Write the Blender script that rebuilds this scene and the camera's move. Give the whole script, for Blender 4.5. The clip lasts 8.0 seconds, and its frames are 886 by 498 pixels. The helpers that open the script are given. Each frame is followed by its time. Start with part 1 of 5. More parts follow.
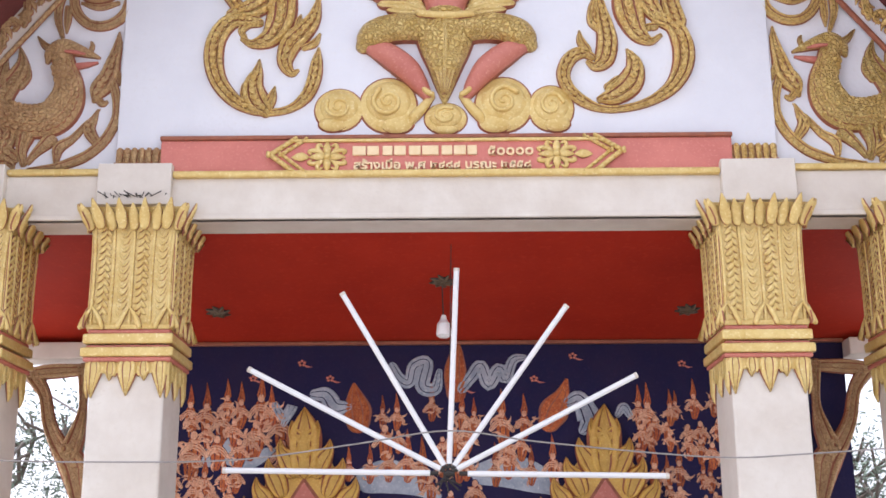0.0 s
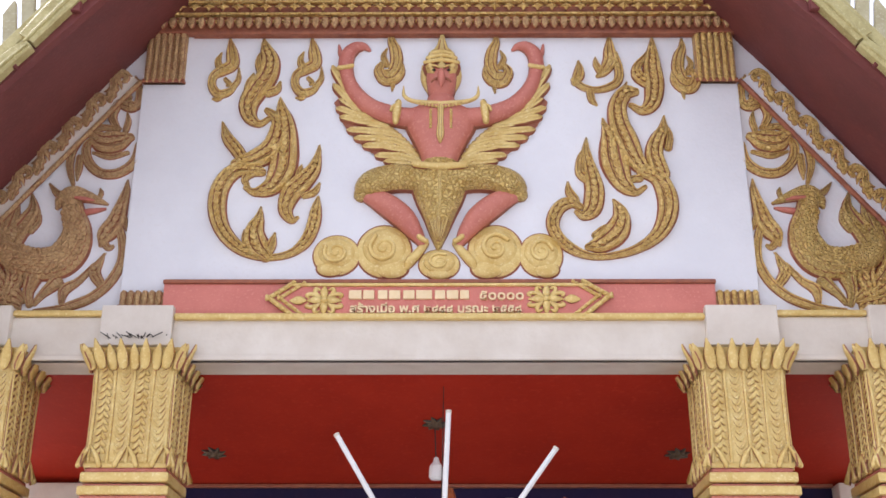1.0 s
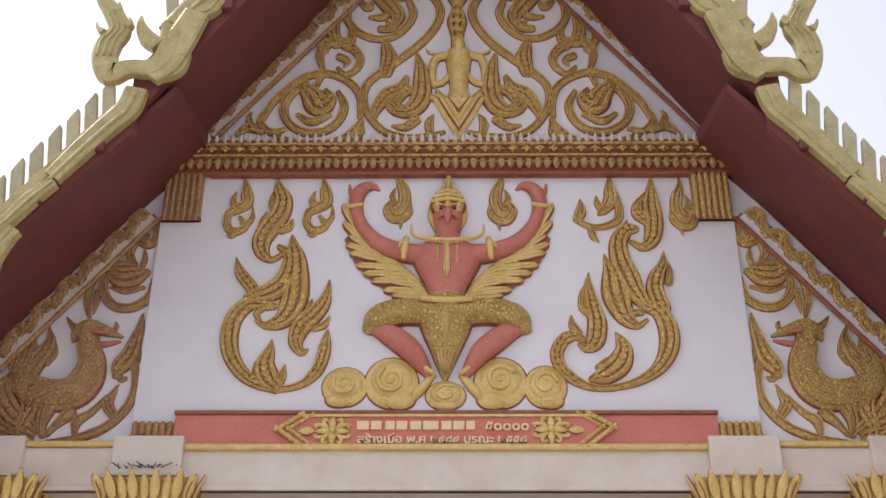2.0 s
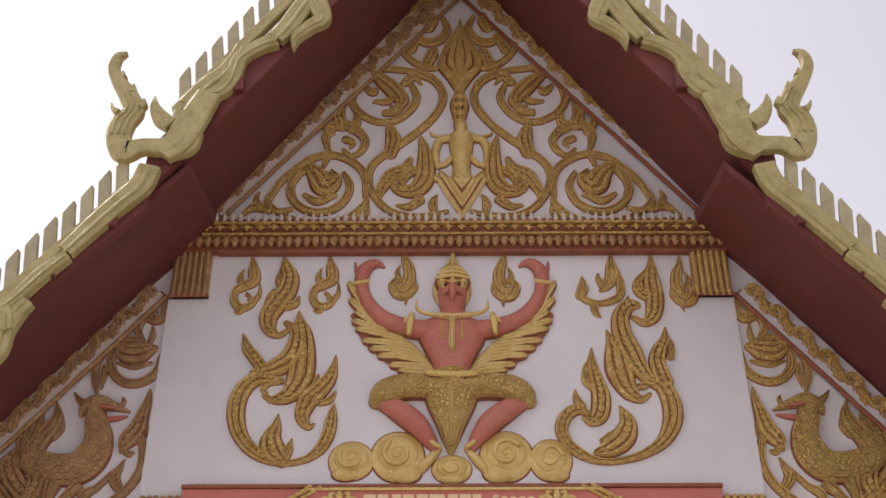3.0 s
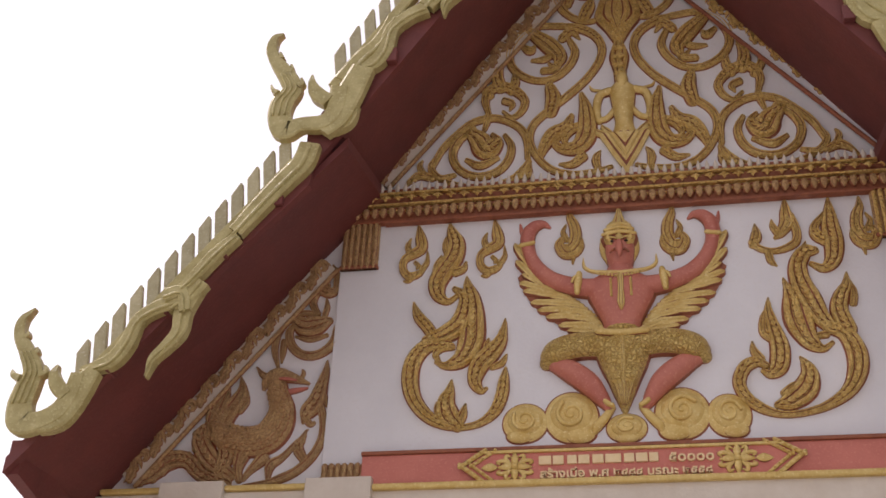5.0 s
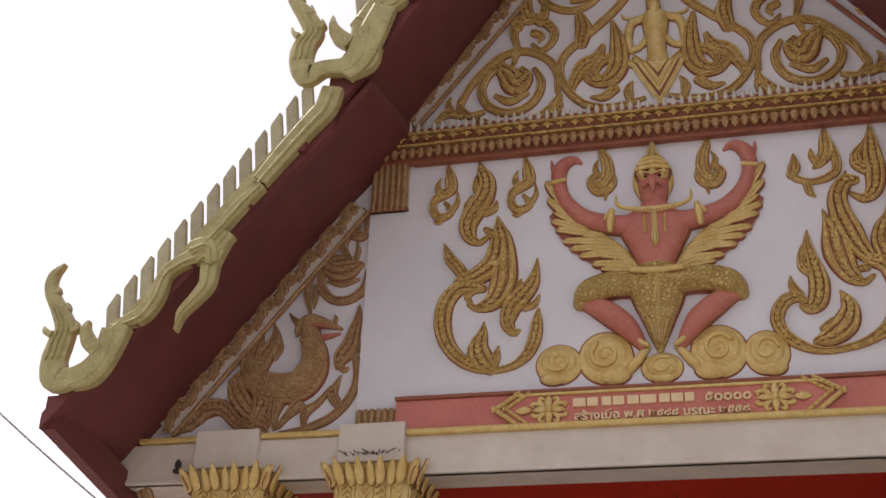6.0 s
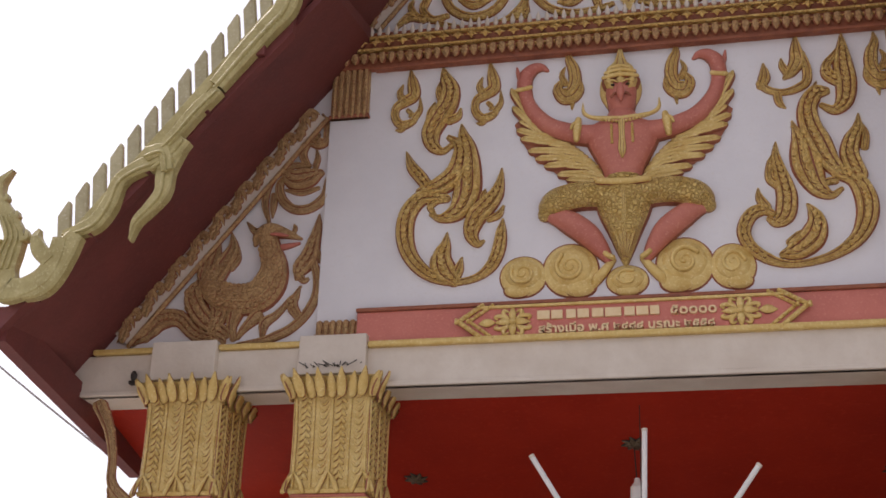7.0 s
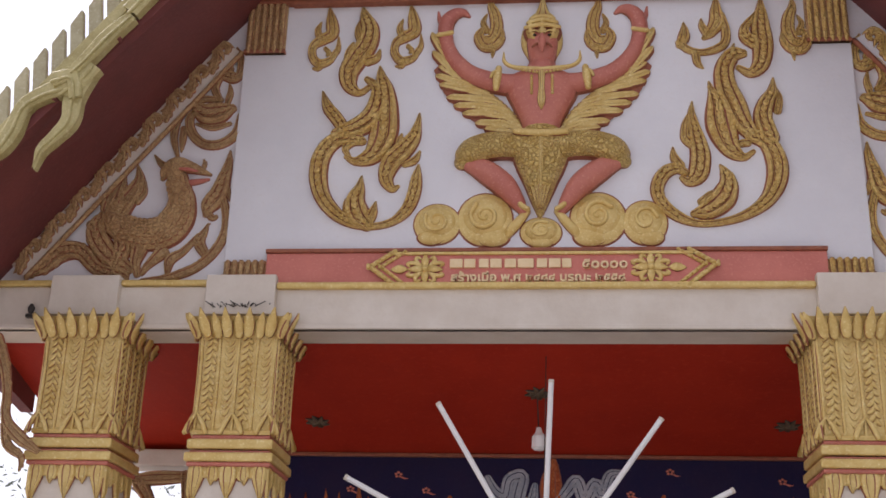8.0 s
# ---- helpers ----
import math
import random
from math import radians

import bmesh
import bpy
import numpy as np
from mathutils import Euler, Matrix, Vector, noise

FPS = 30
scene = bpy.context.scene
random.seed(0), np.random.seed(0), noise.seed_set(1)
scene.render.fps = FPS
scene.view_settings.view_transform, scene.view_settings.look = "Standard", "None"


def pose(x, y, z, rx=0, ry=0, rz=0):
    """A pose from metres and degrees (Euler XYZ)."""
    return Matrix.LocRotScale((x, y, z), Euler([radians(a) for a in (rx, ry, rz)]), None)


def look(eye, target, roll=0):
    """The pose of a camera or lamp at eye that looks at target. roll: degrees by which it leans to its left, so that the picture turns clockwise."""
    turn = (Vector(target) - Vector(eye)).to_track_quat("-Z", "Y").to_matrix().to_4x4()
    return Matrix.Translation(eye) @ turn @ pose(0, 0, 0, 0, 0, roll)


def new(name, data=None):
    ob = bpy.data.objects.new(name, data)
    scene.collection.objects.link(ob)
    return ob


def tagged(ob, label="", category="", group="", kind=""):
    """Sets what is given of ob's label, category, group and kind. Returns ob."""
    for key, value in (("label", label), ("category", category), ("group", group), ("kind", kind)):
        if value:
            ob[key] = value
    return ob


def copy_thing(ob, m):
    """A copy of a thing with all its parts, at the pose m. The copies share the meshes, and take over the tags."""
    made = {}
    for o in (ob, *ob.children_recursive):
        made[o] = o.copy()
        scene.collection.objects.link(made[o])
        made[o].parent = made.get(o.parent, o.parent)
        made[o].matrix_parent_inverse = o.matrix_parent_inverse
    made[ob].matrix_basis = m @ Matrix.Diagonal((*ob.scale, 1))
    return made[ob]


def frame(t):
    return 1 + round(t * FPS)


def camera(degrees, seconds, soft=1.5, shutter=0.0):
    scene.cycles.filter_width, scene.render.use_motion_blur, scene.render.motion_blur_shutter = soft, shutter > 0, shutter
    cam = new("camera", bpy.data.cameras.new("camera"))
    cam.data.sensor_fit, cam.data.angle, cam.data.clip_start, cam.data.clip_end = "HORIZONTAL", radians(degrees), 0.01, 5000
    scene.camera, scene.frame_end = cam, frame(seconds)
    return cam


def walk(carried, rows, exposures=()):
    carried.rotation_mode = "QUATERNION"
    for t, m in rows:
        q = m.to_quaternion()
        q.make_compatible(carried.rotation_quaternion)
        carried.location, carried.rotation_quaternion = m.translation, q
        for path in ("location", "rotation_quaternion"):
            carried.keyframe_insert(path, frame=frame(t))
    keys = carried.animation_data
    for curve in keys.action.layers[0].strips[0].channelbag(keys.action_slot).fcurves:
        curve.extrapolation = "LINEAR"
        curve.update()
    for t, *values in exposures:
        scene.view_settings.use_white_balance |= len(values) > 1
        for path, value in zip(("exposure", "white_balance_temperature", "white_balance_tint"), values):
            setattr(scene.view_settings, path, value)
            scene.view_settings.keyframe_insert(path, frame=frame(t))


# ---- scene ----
cam = camera(40.74, 8.0, soft=1.6)
L = 4.30  # height of the pink name band's top edge over the ground; ornament heights count from it
# seconds, eye x, y, z over L, yaw, pitch, lean to the left
ROWS = [
    (0, 0.033, -6.337, -2.342, 0.47, 15.04, -0.30),
    (0.5, 0.058, -6.421, -2.365, 0.45, 18.03, -0.10),
    (1, 0.071, -6.521, -2.435, 0.43, 22.18, 0.10),
    (1.5, 0.081, -6.577, -2.534, 0.83, 26.43, 0.30),
    (2, 0.079, -6.638, -2.627, 0.86, 29.54, 0.30),
    (2.2, 0.069, -6.663, -2.650, 0.83, 30.63, 0.20),
    (3.3, -0.038, -6.665, -2.864, 0.14, 34.75, -0.10),
    (3.5, -0.036, -6.656, -2.871, 0.49, 34.40, 0.10),
    (4, 0.020, -6.650, -2.869, 3.48, 33.81, 0.30),
    (4.5, 0.099, -6.638, -2.843, 7.91, 32.98, 1.20),
    (4.7, 0.134, -6.633, -2.828, 9.58, 32.70, 2.00),
    (5.8, 0.331, -6.599, -2.602, 14.22, 29.15, 2.10),
    (6, 0.340, -6.576, -2.583, 14.41, 28.05, 2.20),
    (6.5, 0.301, -6.493, -2.523, 13.94, 25.10, 2.00),
    (7, 0.235, -6.470, -2.482, 11.60, 23.51, 1.40),
    (7.5, 0.141, -6.480, -2.454, 7.66, 22.17, 1.70),
    (8, 0.074, -6.447, -2.433, 5.68, 20.79, 1.70),
]


def seen_from(x, y, z, yaw, pitch, lean):
    a, b = radians(yaw), radians(pitch)
    ahead = Vector((-math.sin(a) * math.cos(b), math.cos(a) * math.cos(b), math.sin(b)))
    eye = Vector((x, y, L + z))
    return look(eye, eye + ahead, lean)


walk(cam, [(r[0], seen_from(*r[1:])) for r in ROWS],
     exposures=[(0.0, 1.43, 5750, 17), (1.0, 1.29, 5800, 17), (1.5, 1.03, 5950, 18), (2.2, 0.69, 6300, 20), (3.5, 0.43, 6700, 22), (4.7, 0.41, 6700, 22), (6.0, 0.27, 6550, 21), (6.5, 0.23, 6500, 21), (7.0, 0.35, 6400, 21), (7.5, 0.45, 6250, 21), (8.0, 0.51, 6150, 21)])

# ---- light: hazy bright sky; the sun stands behind the gable, so the front lies in open shade lit by sky and yard ----
world = bpy.data.worlds.new("sky")
scene.world = world
world.use_nodes = True
wn = world.node_tree
sky = wn.nodes.new("ShaderNodeTexSky")
sky.sky_type = "NISHITA"
sky.sun_disc = False
sky.sun_elevation, sky.sun_rotation = radians(55), radians(-74)
sky.air_density, sky.dust_density, sky.ozone_density = 1.4, 3.0, 1.0
pale = wn.nodes.new("ShaderNodeHueSaturation")
pale.inputs["Saturation"].default_value = 0.20
wn.links.new(sky.outputs[0], pale.inputs["Color"])
wn.links.new(pale.outputs[0], wn.nodes["Background"].inputs[0])
wn.nodes["Background"].inputs[1].default_value = 0.15
sun = new("sun", bpy.data.lights.new("sun", "SUN"))
sun.data.energy, sun.data.angle, sun.data.color = 1.8, radians(12), (1.0, 0.97, 0.93)
sun.matrix_world = look((0, 0, 20), (0.75, -0.22, 18.85))


# ---- materials ----
def material(name, base, rough=0.6, metal=0.0, second=None, spots=6.0, bump=0.15, grain=60.0, third=None, cells=0.0, cell_dark=None, cell_bump=0.0, rnd=0.0, shine=0.5):
    m = bpy.data.materials.new(name)
    m.use_nodes = True
    n, k = m.node_tree.nodes, m.node_tree.links
    b = n["Principled BSDF"]
    b.inputs["Roughness"].default_value, b.inputs["Metallic"].default_value, b.inputs["Specular IOR Level"].default_value = rough, metal, shine
    at = n.new("ShaderNodeNewGeometry").outputs["Position"]
    big = n.new("ShaderNodeTexNoise")
    big.inputs["Scale"].default_value, big.inputs["Detail"].default_value, big.inputs["Roughness"].default_value = spots, 6, 0.65
    k.new(at, big.inputs["Vector"])
    ramp = n.new("ShaderNodeValToRGB")
    ramp.color_ramp.elements[0].position, ramp.color_ramp.elements[1].position = 0.35, 0.68
    ramp.color_ramp.elements[0].color = (*(second or [c * 0.72 for c in base]), 1)
    ramp.color_ramp.elements[1].color = (*base, 1)
    k.new(big.outputs[0], ramp.inputs[0])
    colour = ramp.outputs[0]
    fine = n.new("ShaderNodeTexNoise")
    fine.inputs["Scale"].default_value, fine.inputs["Detail"].default_value = grain, 4
    k.new(at, fine.inputs["Vector"])

    def mixed(a, b2, fac):
        mix = n.new("ShaderNodeMix")
        mix.data_type = "RGBA"
        if fac is not None:
            k.new(fac, mix.inputs[0])
        k.new(a, mix.inputs[6])
        if isinstance(b2, tuple):
            mix.inputs[7].default_value = (*b2, 1)
        else:
            k.new(b2, mix.inputs[7])
        return mix.outputs[2]

    def step(value, lo, hi, top=1.0):
        r = n.new("ShaderNodeMapRange")
        r.inputs[1].default_value, r.inputs[2].default_value, r.inputs[4].default_value = lo, hi, top
        k.new(value, r.inputs[0])
        return r.outputs[0]

    if third:
        colour = mixed(colour, tuple(third), step(fine.outputs[0], 0.56, 0.72, 0.8))
    height = fine.outputs[0]
    bm_strength = bump
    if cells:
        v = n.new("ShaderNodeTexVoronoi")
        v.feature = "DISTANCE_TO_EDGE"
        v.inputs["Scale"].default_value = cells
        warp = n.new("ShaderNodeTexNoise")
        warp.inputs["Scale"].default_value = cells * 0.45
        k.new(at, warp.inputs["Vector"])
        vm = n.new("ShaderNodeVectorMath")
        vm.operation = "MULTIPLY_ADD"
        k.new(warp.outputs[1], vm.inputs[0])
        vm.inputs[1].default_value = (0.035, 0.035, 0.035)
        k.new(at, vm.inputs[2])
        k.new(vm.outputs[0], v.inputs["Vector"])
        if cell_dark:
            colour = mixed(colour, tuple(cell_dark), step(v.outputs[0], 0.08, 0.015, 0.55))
        add = n.new("ShaderNodeMath")
        add.operation = "MULTIPLY_ADD"
        k.new(step(v.outputs[0], 0.0, 0.2), add.inputs[0])
        add.inputs[1].default_value = cell_bump
        k.new(fine.outputs[0], add.inputs[2])
        height = add.outputs[0]
    if rnd:
        info = n.new("ShaderNodeObjectInfo")
        hs = n.new("ShaderNodeHueSaturation")
        k.new(step(info.outputs["Random"], 0.0, 1.0, 1.0), hs.inputs["Value"])
        r = hs.inputs["Value"].links[0].from_node
        r.inputs[3].default_value, r.inputs[4].default_value = 1 - rnd, 1 + rnd
        k.new(colour, hs.inputs["Color"])
        colour = hs.outputs[0]
    k.new(colour, b.inputs["Base Color"])
    bp = n.new("ShaderNodeBump")
    bp.inputs["Strength"].default_value, bp.inputs["Distance"].default_value = bm_strength, 0.012
    k.new(height, bp.inputs["Height"])
    k.new(bp.outputs[0], b.inputs["Normal"])
    return m


# dark cell lines: bare red-brown recesses, plus carving shade put into the colour
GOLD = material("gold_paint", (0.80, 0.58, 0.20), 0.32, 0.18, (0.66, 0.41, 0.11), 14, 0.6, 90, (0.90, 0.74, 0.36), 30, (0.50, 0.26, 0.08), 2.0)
GOLD_SMOOTH = material("pale_gold_paint", (0.74, 0.56, 0.21), 0.36, 0.12, (0.60, 0.40, 0.11), 12, 0.3, 70, (0.84, 0.70, 0.36))
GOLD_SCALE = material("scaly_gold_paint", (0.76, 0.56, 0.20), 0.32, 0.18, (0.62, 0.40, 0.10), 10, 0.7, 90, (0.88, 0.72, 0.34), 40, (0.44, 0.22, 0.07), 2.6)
GOLD_BROWN = material("brownish_gold_paint", (0.58, 0.38, 0.17), 0.5, 0.08, (0.42, 0.24, 0.10), 11, 0.5, 80, (0.56, 0.40, 0.20), 34, (0.24, 0.10, 0.05), 2.0)
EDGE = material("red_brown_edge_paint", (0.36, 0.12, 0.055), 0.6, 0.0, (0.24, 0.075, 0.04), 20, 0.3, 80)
SKIN = material("salmon_pink_paint", (0.56, 0.19, 0.13), 0.5, 0.0, (0.47, 0.14, 0.10), 7, 0.25, 60, (0.62, 0.26, 0.19))
PINK = material("coral_pink_paint", (0.62, 0.20, 0.15), 0.55, 0.0, (0.54, 0.16, 0.12), 5, 0.15, 70, (0.66, 0.25, 0.19))
WHITE = material("white_limewashed_plaster", (0.76, 0.75, 0.77), 0.75, 0.0, (0.70, 0.69, 0.715), 2.2, 0.12, 45, (0.72, 0.70, 0.70))
CREAM = material("cream_plaster", (0.72, 0.65, 0.56), 0.7, 0.0, (0.62, 0.54, 0.45), 3.5, 0.18, 40, (0.66, 0.58, 0.48))
RED = material("red_painted_ceiling", (0.40, 0.028, 0.010), 0.6, 0.0, (0.34, 0.022, 0.008), 2.5, 0.12, 30, (0.43, 0.036, 0.014), shine=0.15)
MAROON = material("maroon_roof_boards", (0.185, 0.044, 0.038), 0.65, 0.0, (0.14, 0.034, 0.031), 3.0, 0.25, 40, (0.19, 0.050, 0.042))
LEMON = material("faded_yellow_roof_trim", (0.50, 0.43, 0.19), 0.5, 0.02, (0.34, 0.28, 0.10), 8, 0.3, 60, (0.58, 0.52, 0.27))
IVORY = material("ivory_fins", (0.48, 0.43, 0.26), 0.55, 0.0, (0.36, 0.31, 0.17), 10, 0.3, 60, (0.55, 0.51, 0.36), rnd=0.12)
NAVY = material("navy_mural_ground", (0.018, 0.016, 0.060), 0.7, 0.0, (0.028, 0.020, 0.055), 3.0, 0.1, 50, (0.034, 0.026, 0.07), shine=0.1)
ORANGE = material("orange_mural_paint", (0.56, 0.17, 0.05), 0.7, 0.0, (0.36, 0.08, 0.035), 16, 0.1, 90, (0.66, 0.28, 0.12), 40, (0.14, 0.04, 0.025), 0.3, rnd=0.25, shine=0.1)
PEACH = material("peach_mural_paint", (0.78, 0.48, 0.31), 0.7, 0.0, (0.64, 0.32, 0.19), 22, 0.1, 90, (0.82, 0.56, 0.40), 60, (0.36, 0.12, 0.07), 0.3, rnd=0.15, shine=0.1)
DEEP_GOLD = material("deep_gold_paint", (0.72, 0.45, 0.09), 0.45, 0.05, (0.58, 0.33, 0.06), 10, 0.4, 80, (0.80, 0.56, 0.16))
BRONZE = material("tarnished_bronze", (0.15, 0.10, 0.055), 0.55, 0.2, (0.10, 0.07, 0.04), 12, 0.2, 60)
BLUEGREY = material("blue_grey_mural_paint", (0.46, 0.48, 0.52), 0.7, 0.0, (0.24, 0.28, 0.34), 9, 0.1, 60, (0.60, 0.60, 0.60))
LETTER = material("pale_gold_letter_paint", (0.84, 0.66, 0.40), 0.5, 0.0, (0.76, 0.56, 0.30), 14, 0.1, 60)
TUBE = material("white_tube_plastic", (0.82, 0.80, 0.78), 0.35, 0.0, (0.78, 0.76, 0.73), 10, 0.05, 40)
DARK = material("dark_bronze", (0.045, 0.035, 0.03), 0.5, 0.3, (0.03, 0.025, 0.02), 12, 0.2, 60)
WIRE = material("grey_wire", (0.35, 0.31, 0.28), 0.6, 0.0, (0.25, 0.22, 0.2), 20, 0.05, 60)
EARTH = material("pale_concrete_yard", (0.36, 0.33, 0.29), 0.9, 0.0, (0.28, 0.25, 0.22), 0.35, 0.3, 14, (0.39, 0.36, 0.32))
BARK = material("grey_bark", (0.14, 0.11, 0.085), 0.9, 0.0, (0.09, 0.07, 0.055), 8, 0.6, 40)
# leaf greens paled and greyed to put distant haze into the colour
LEAFY = material("hazy_green_leaves", (0.15, 0.18, 0.13), 0.8, 0.0, (0.10, 0.13, 0.09), 3, 0.2, 40, (0.20, 0.22, 0.17))


# ---- mesh helpers ----
def finish(ob, bm, mats, smooth):
    bmesh.ops.recalc_face_normals(bm, faces=bm.faces)
    mesh = bpy.data.meshes.new(ob if isinstance(ob, str) else ob.name)
    bm.to_mesh(mesh)
    bm.free()
    for m in mats:
        mesh.materials.append(m)
    if smooth:
        mesh.polygons.foreach_set("use_smooth", [True] * len(mesh.polygons))
    return mesh


def thing(name, bm, mats, label="", category="", group="", kind="", smooth=False, raise_by=L):
    """A top-level mesh whose vertices are given in heights over L; its origin goes to its middle."""
    mats = mats if isinstance(mats, (list, tuple)) else [mats]
    lo = [min(v.co[i] for v in bm.verts) for i in range(3)]
    hi = [max(v.co[i] for v in bm.verts) for i in range(3)]
    c = Vector(((lo[0] + hi[0]) / 2, (lo[1] + hi[1]) / 2, lo[2]))
    bmesh.ops.translate(bm, verts=bm.verts, vec=-c)
    ob = new(name, finish(name, bm, mats, smooth))
    ob.location = c + Vector((0, 0, raise_by))
    return tagged(ob, label, category, group, kind)


def base(name, x, y, z, label, category, group="", kind=""):
    ob = new(name)
    ob.empty_display_size = 0.1
    ob.location = (x, y, z)
    return tagged(ob, label, category, group, kind)


def part(name, bm, mat, parent, label="", smooth=False, at=(0, 0, 0), local=True):
    """One mesh under a thing or part. local: vertices are given in the parent's frame; else in world x, y and height over L."""
    mats = mat if isinstance(mat, (list, tuple)) else [mat]
    if not local:
        w, p = Vector((0, 0, 0)), parent
        while p:
            w += p.location
            p = p.parent
        bmesh.ops.translate(bm, verts=bm.verts, vec=Vector((0, 0, L)) - w)
    ob = new(name, finish(name, bm, mats, smooth))
    ob.parent = parent
    ob.location = at
    return tagged(ob, label)


def again(ob, name, parent, at, turn=(0, 0, 0), size=(1, 1, 1)):
    o = new(name, ob if isinstance(ob, bpy.types.Mesh) else ob.data)
    o.parent = parent
    o.location, o.rotation_euler, o.scale = at, turn, size
    return o


def box(bm, x0, x1, y0, y1, z0, z1, bevel=0.0, mat=0):
    r = bmesh.ops.create_cube(bm, size=1, matrix=Matrix.LocRotScale(((x0 + x1) / 2, (y0 + y1) / 2, (z0 + z1) / 2), None, (abs(x1 - x0), abs(y1 - y0), abs(z1 - z0))))
    faces = {f for v in r["verts"] for f in v.link_faces}
    for f in faces:
        f.material_index = mat
    if bevel:
        edges = list({e for v in r["verts"] for e in v.link_edges})
        bmesh.ops.bevel(bm, geom=edges, offset=bevel, segments=2, affect="EDGES", profile=0.5, material=mat)
    return bm


def cube(*a, **k):
    return box(bmesh.new(), *a, **k)


def prism(bm, outline, y0, y1, mat=0):
    """A plate with this outline in x, z, between two depths."""
    a = [bm.verts.new((x, y0, z)) for x, z in outline]
    b = [bm.verts.new((x, y1, z)) for x, z in outline]
    fs = [bm.faces.new(a), bm.faces.new(b[::-1])]
    for i in range(len(a)):
        j = (i + 1) % len(a)
        fs.append(bm.faces.new((a[j], a[i], b[i], b[j])))
    for f in fs:
        f.material_index = mat
    return bm


def hull(bm, corners, mat=0):
    """A slab from 8 corners: four below, four above, in the same order."""
    v = [bm.verts.new(c) for c in corners]
    for q in ((0, 1, 2, 3), (7, 6, 5, 4), (0, 4, 5, 1), (1, 5, 6, 2), (2, 6, 7, 3), (3, 7, 4, 0)):
        bm.faces.new([v[i] for i in q]).material_index = mat
    return bm


def glide(pts, n=7):
    """Points on a smooth curve through pts (x, z, width)."""
    p = [np.array(q, float) for q in pts]
    p = [2 * p[0] - p[1]] + p + [2 * p[-1] - p[-2]]
    out = []
    for i in range(1, len(p) - 2):
        a, b, c, d = p[i - 1:i + 3]
        for j in range(n):
            t = j / n
            out.append(0.5 * (2 * b + (c - a) * t + (2 * a - 5 * b + 4 * c - d) * t * t + (3 * b - a - 3 * c + d) * t ** 3))
    out.append(p[-2])
    for q in out:
        q[2] = max(q[2], 0.004)
    return out


CARVED = ((-1.16, 0), (-1.10, 0.22), (-0.97, 0.24), (-0.93, 0.78), (-0.72, 1.0), (-0.48, 0.72), (-0.36, 0.52), (0, 1.05), (0.36, 0.52), (0.48, 0.72), (0.72, 1.0), (0.93, 0.78), (0.97, 0.24), (1.10, 0.22), (1.16, 0))
ROUND = ((-1, 0), (-0.94, 0.45), (-0.7, 0.8), (-0.35, 0.97), (0, 1.0), (0.35, 0.97), (0.7, 0.8), (0.94, 0.45), (1, 0))
SOLID = ((-1, -1), (-1, 0.75), (-0.8, 1.0), (0.8, 1.0), (1, 0.75), (1, -1))


def stroke(bm, pts, h=0.03, y=0.0, n=7, profile=CARVED, mat=0, edge=1, sides=1):
    """A raised, tapering strip along a curve, standing out of the plane y towards the viewer."""
    c = glide(pts, n)
    if profile is not SOLID:  # rounded ends
        for end in (0, -1):
            q, r = c[end], c[1 if end == 0 else -2]
            if q[2] > 0.016:
                d = (q - r)[:2] / (np.linalg.norm((q - r)[:2]) + 1e-9) * q[2]
                more = [np.array((q[0] + d[0] * f, q[1] + d[1] * f, q[2] * g)) for f, g in ((0.22, 0.86), (0.38, 0.58), (0.46, 0.15))]
                c = more[::-1] + c if end == 0 else c + more
    rows = []
    for i, q in enumerate(c):
        a, b = c[max(i - 1, 0)], c[min(i + 1, len(c) - 1)]
        t = (b - a)[:2]
        t = t / (np.linalg.norm(t) + 1e-9)
        s = np.array((-t[1], t[0])) * q[2] / 2
        hh = min(h, 0.55 * q[2] + 0.004)
        rows.append([bm.verts.new((q[0] + s[0] * u, y - hh * v if v >= 0 else y - v * h, q[1] + s[1] * u)) for u, v in profile])
    m = len(profile)
    for i in range(len(rows) - 1):
        for j in range(m - 1):
            f = bm.faces.new((rows[i][j], rows[i][j + 1], rows[i + 1][j + 1], rows[i + 1][j]))
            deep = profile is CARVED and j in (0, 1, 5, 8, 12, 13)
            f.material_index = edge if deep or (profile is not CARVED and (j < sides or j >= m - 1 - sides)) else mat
            f.smooth = profile is not SOLID
    if profile is SOLID:
        for a, b in zip(rows[:-1], rows[1:]):
            bm.faces.new((a[-1], a[0], b[0], b[-1])).material_index = mat
    for r, flip in ((rows[0], 1), (rows[-1], 0)):
        f = bm.faces.new(r[::-1] if flip else r)
        f.material_index = edge
    return c


def leaf(bm, x, z, angle, length, width, h=0.02, y=0.0, bend=0.5, mat=0, edge=1):
    """A small curled flame leaf with a rib."""
    pts = []
    for i in range(4):
        t = i / 3
        a = angle + bend * t
        pts.append((x + math.cos(a) * length * t, z + math.sin(a) * length * t, width * (0.75, 1.0, 0.62, 0.06)[i]))
    stroke(bm, pts, h, y, 2, ((-1, 0), (-0.90, 0.72), (0, 1.0), (0.90, 0.72), (1, 0)), mat, edge)


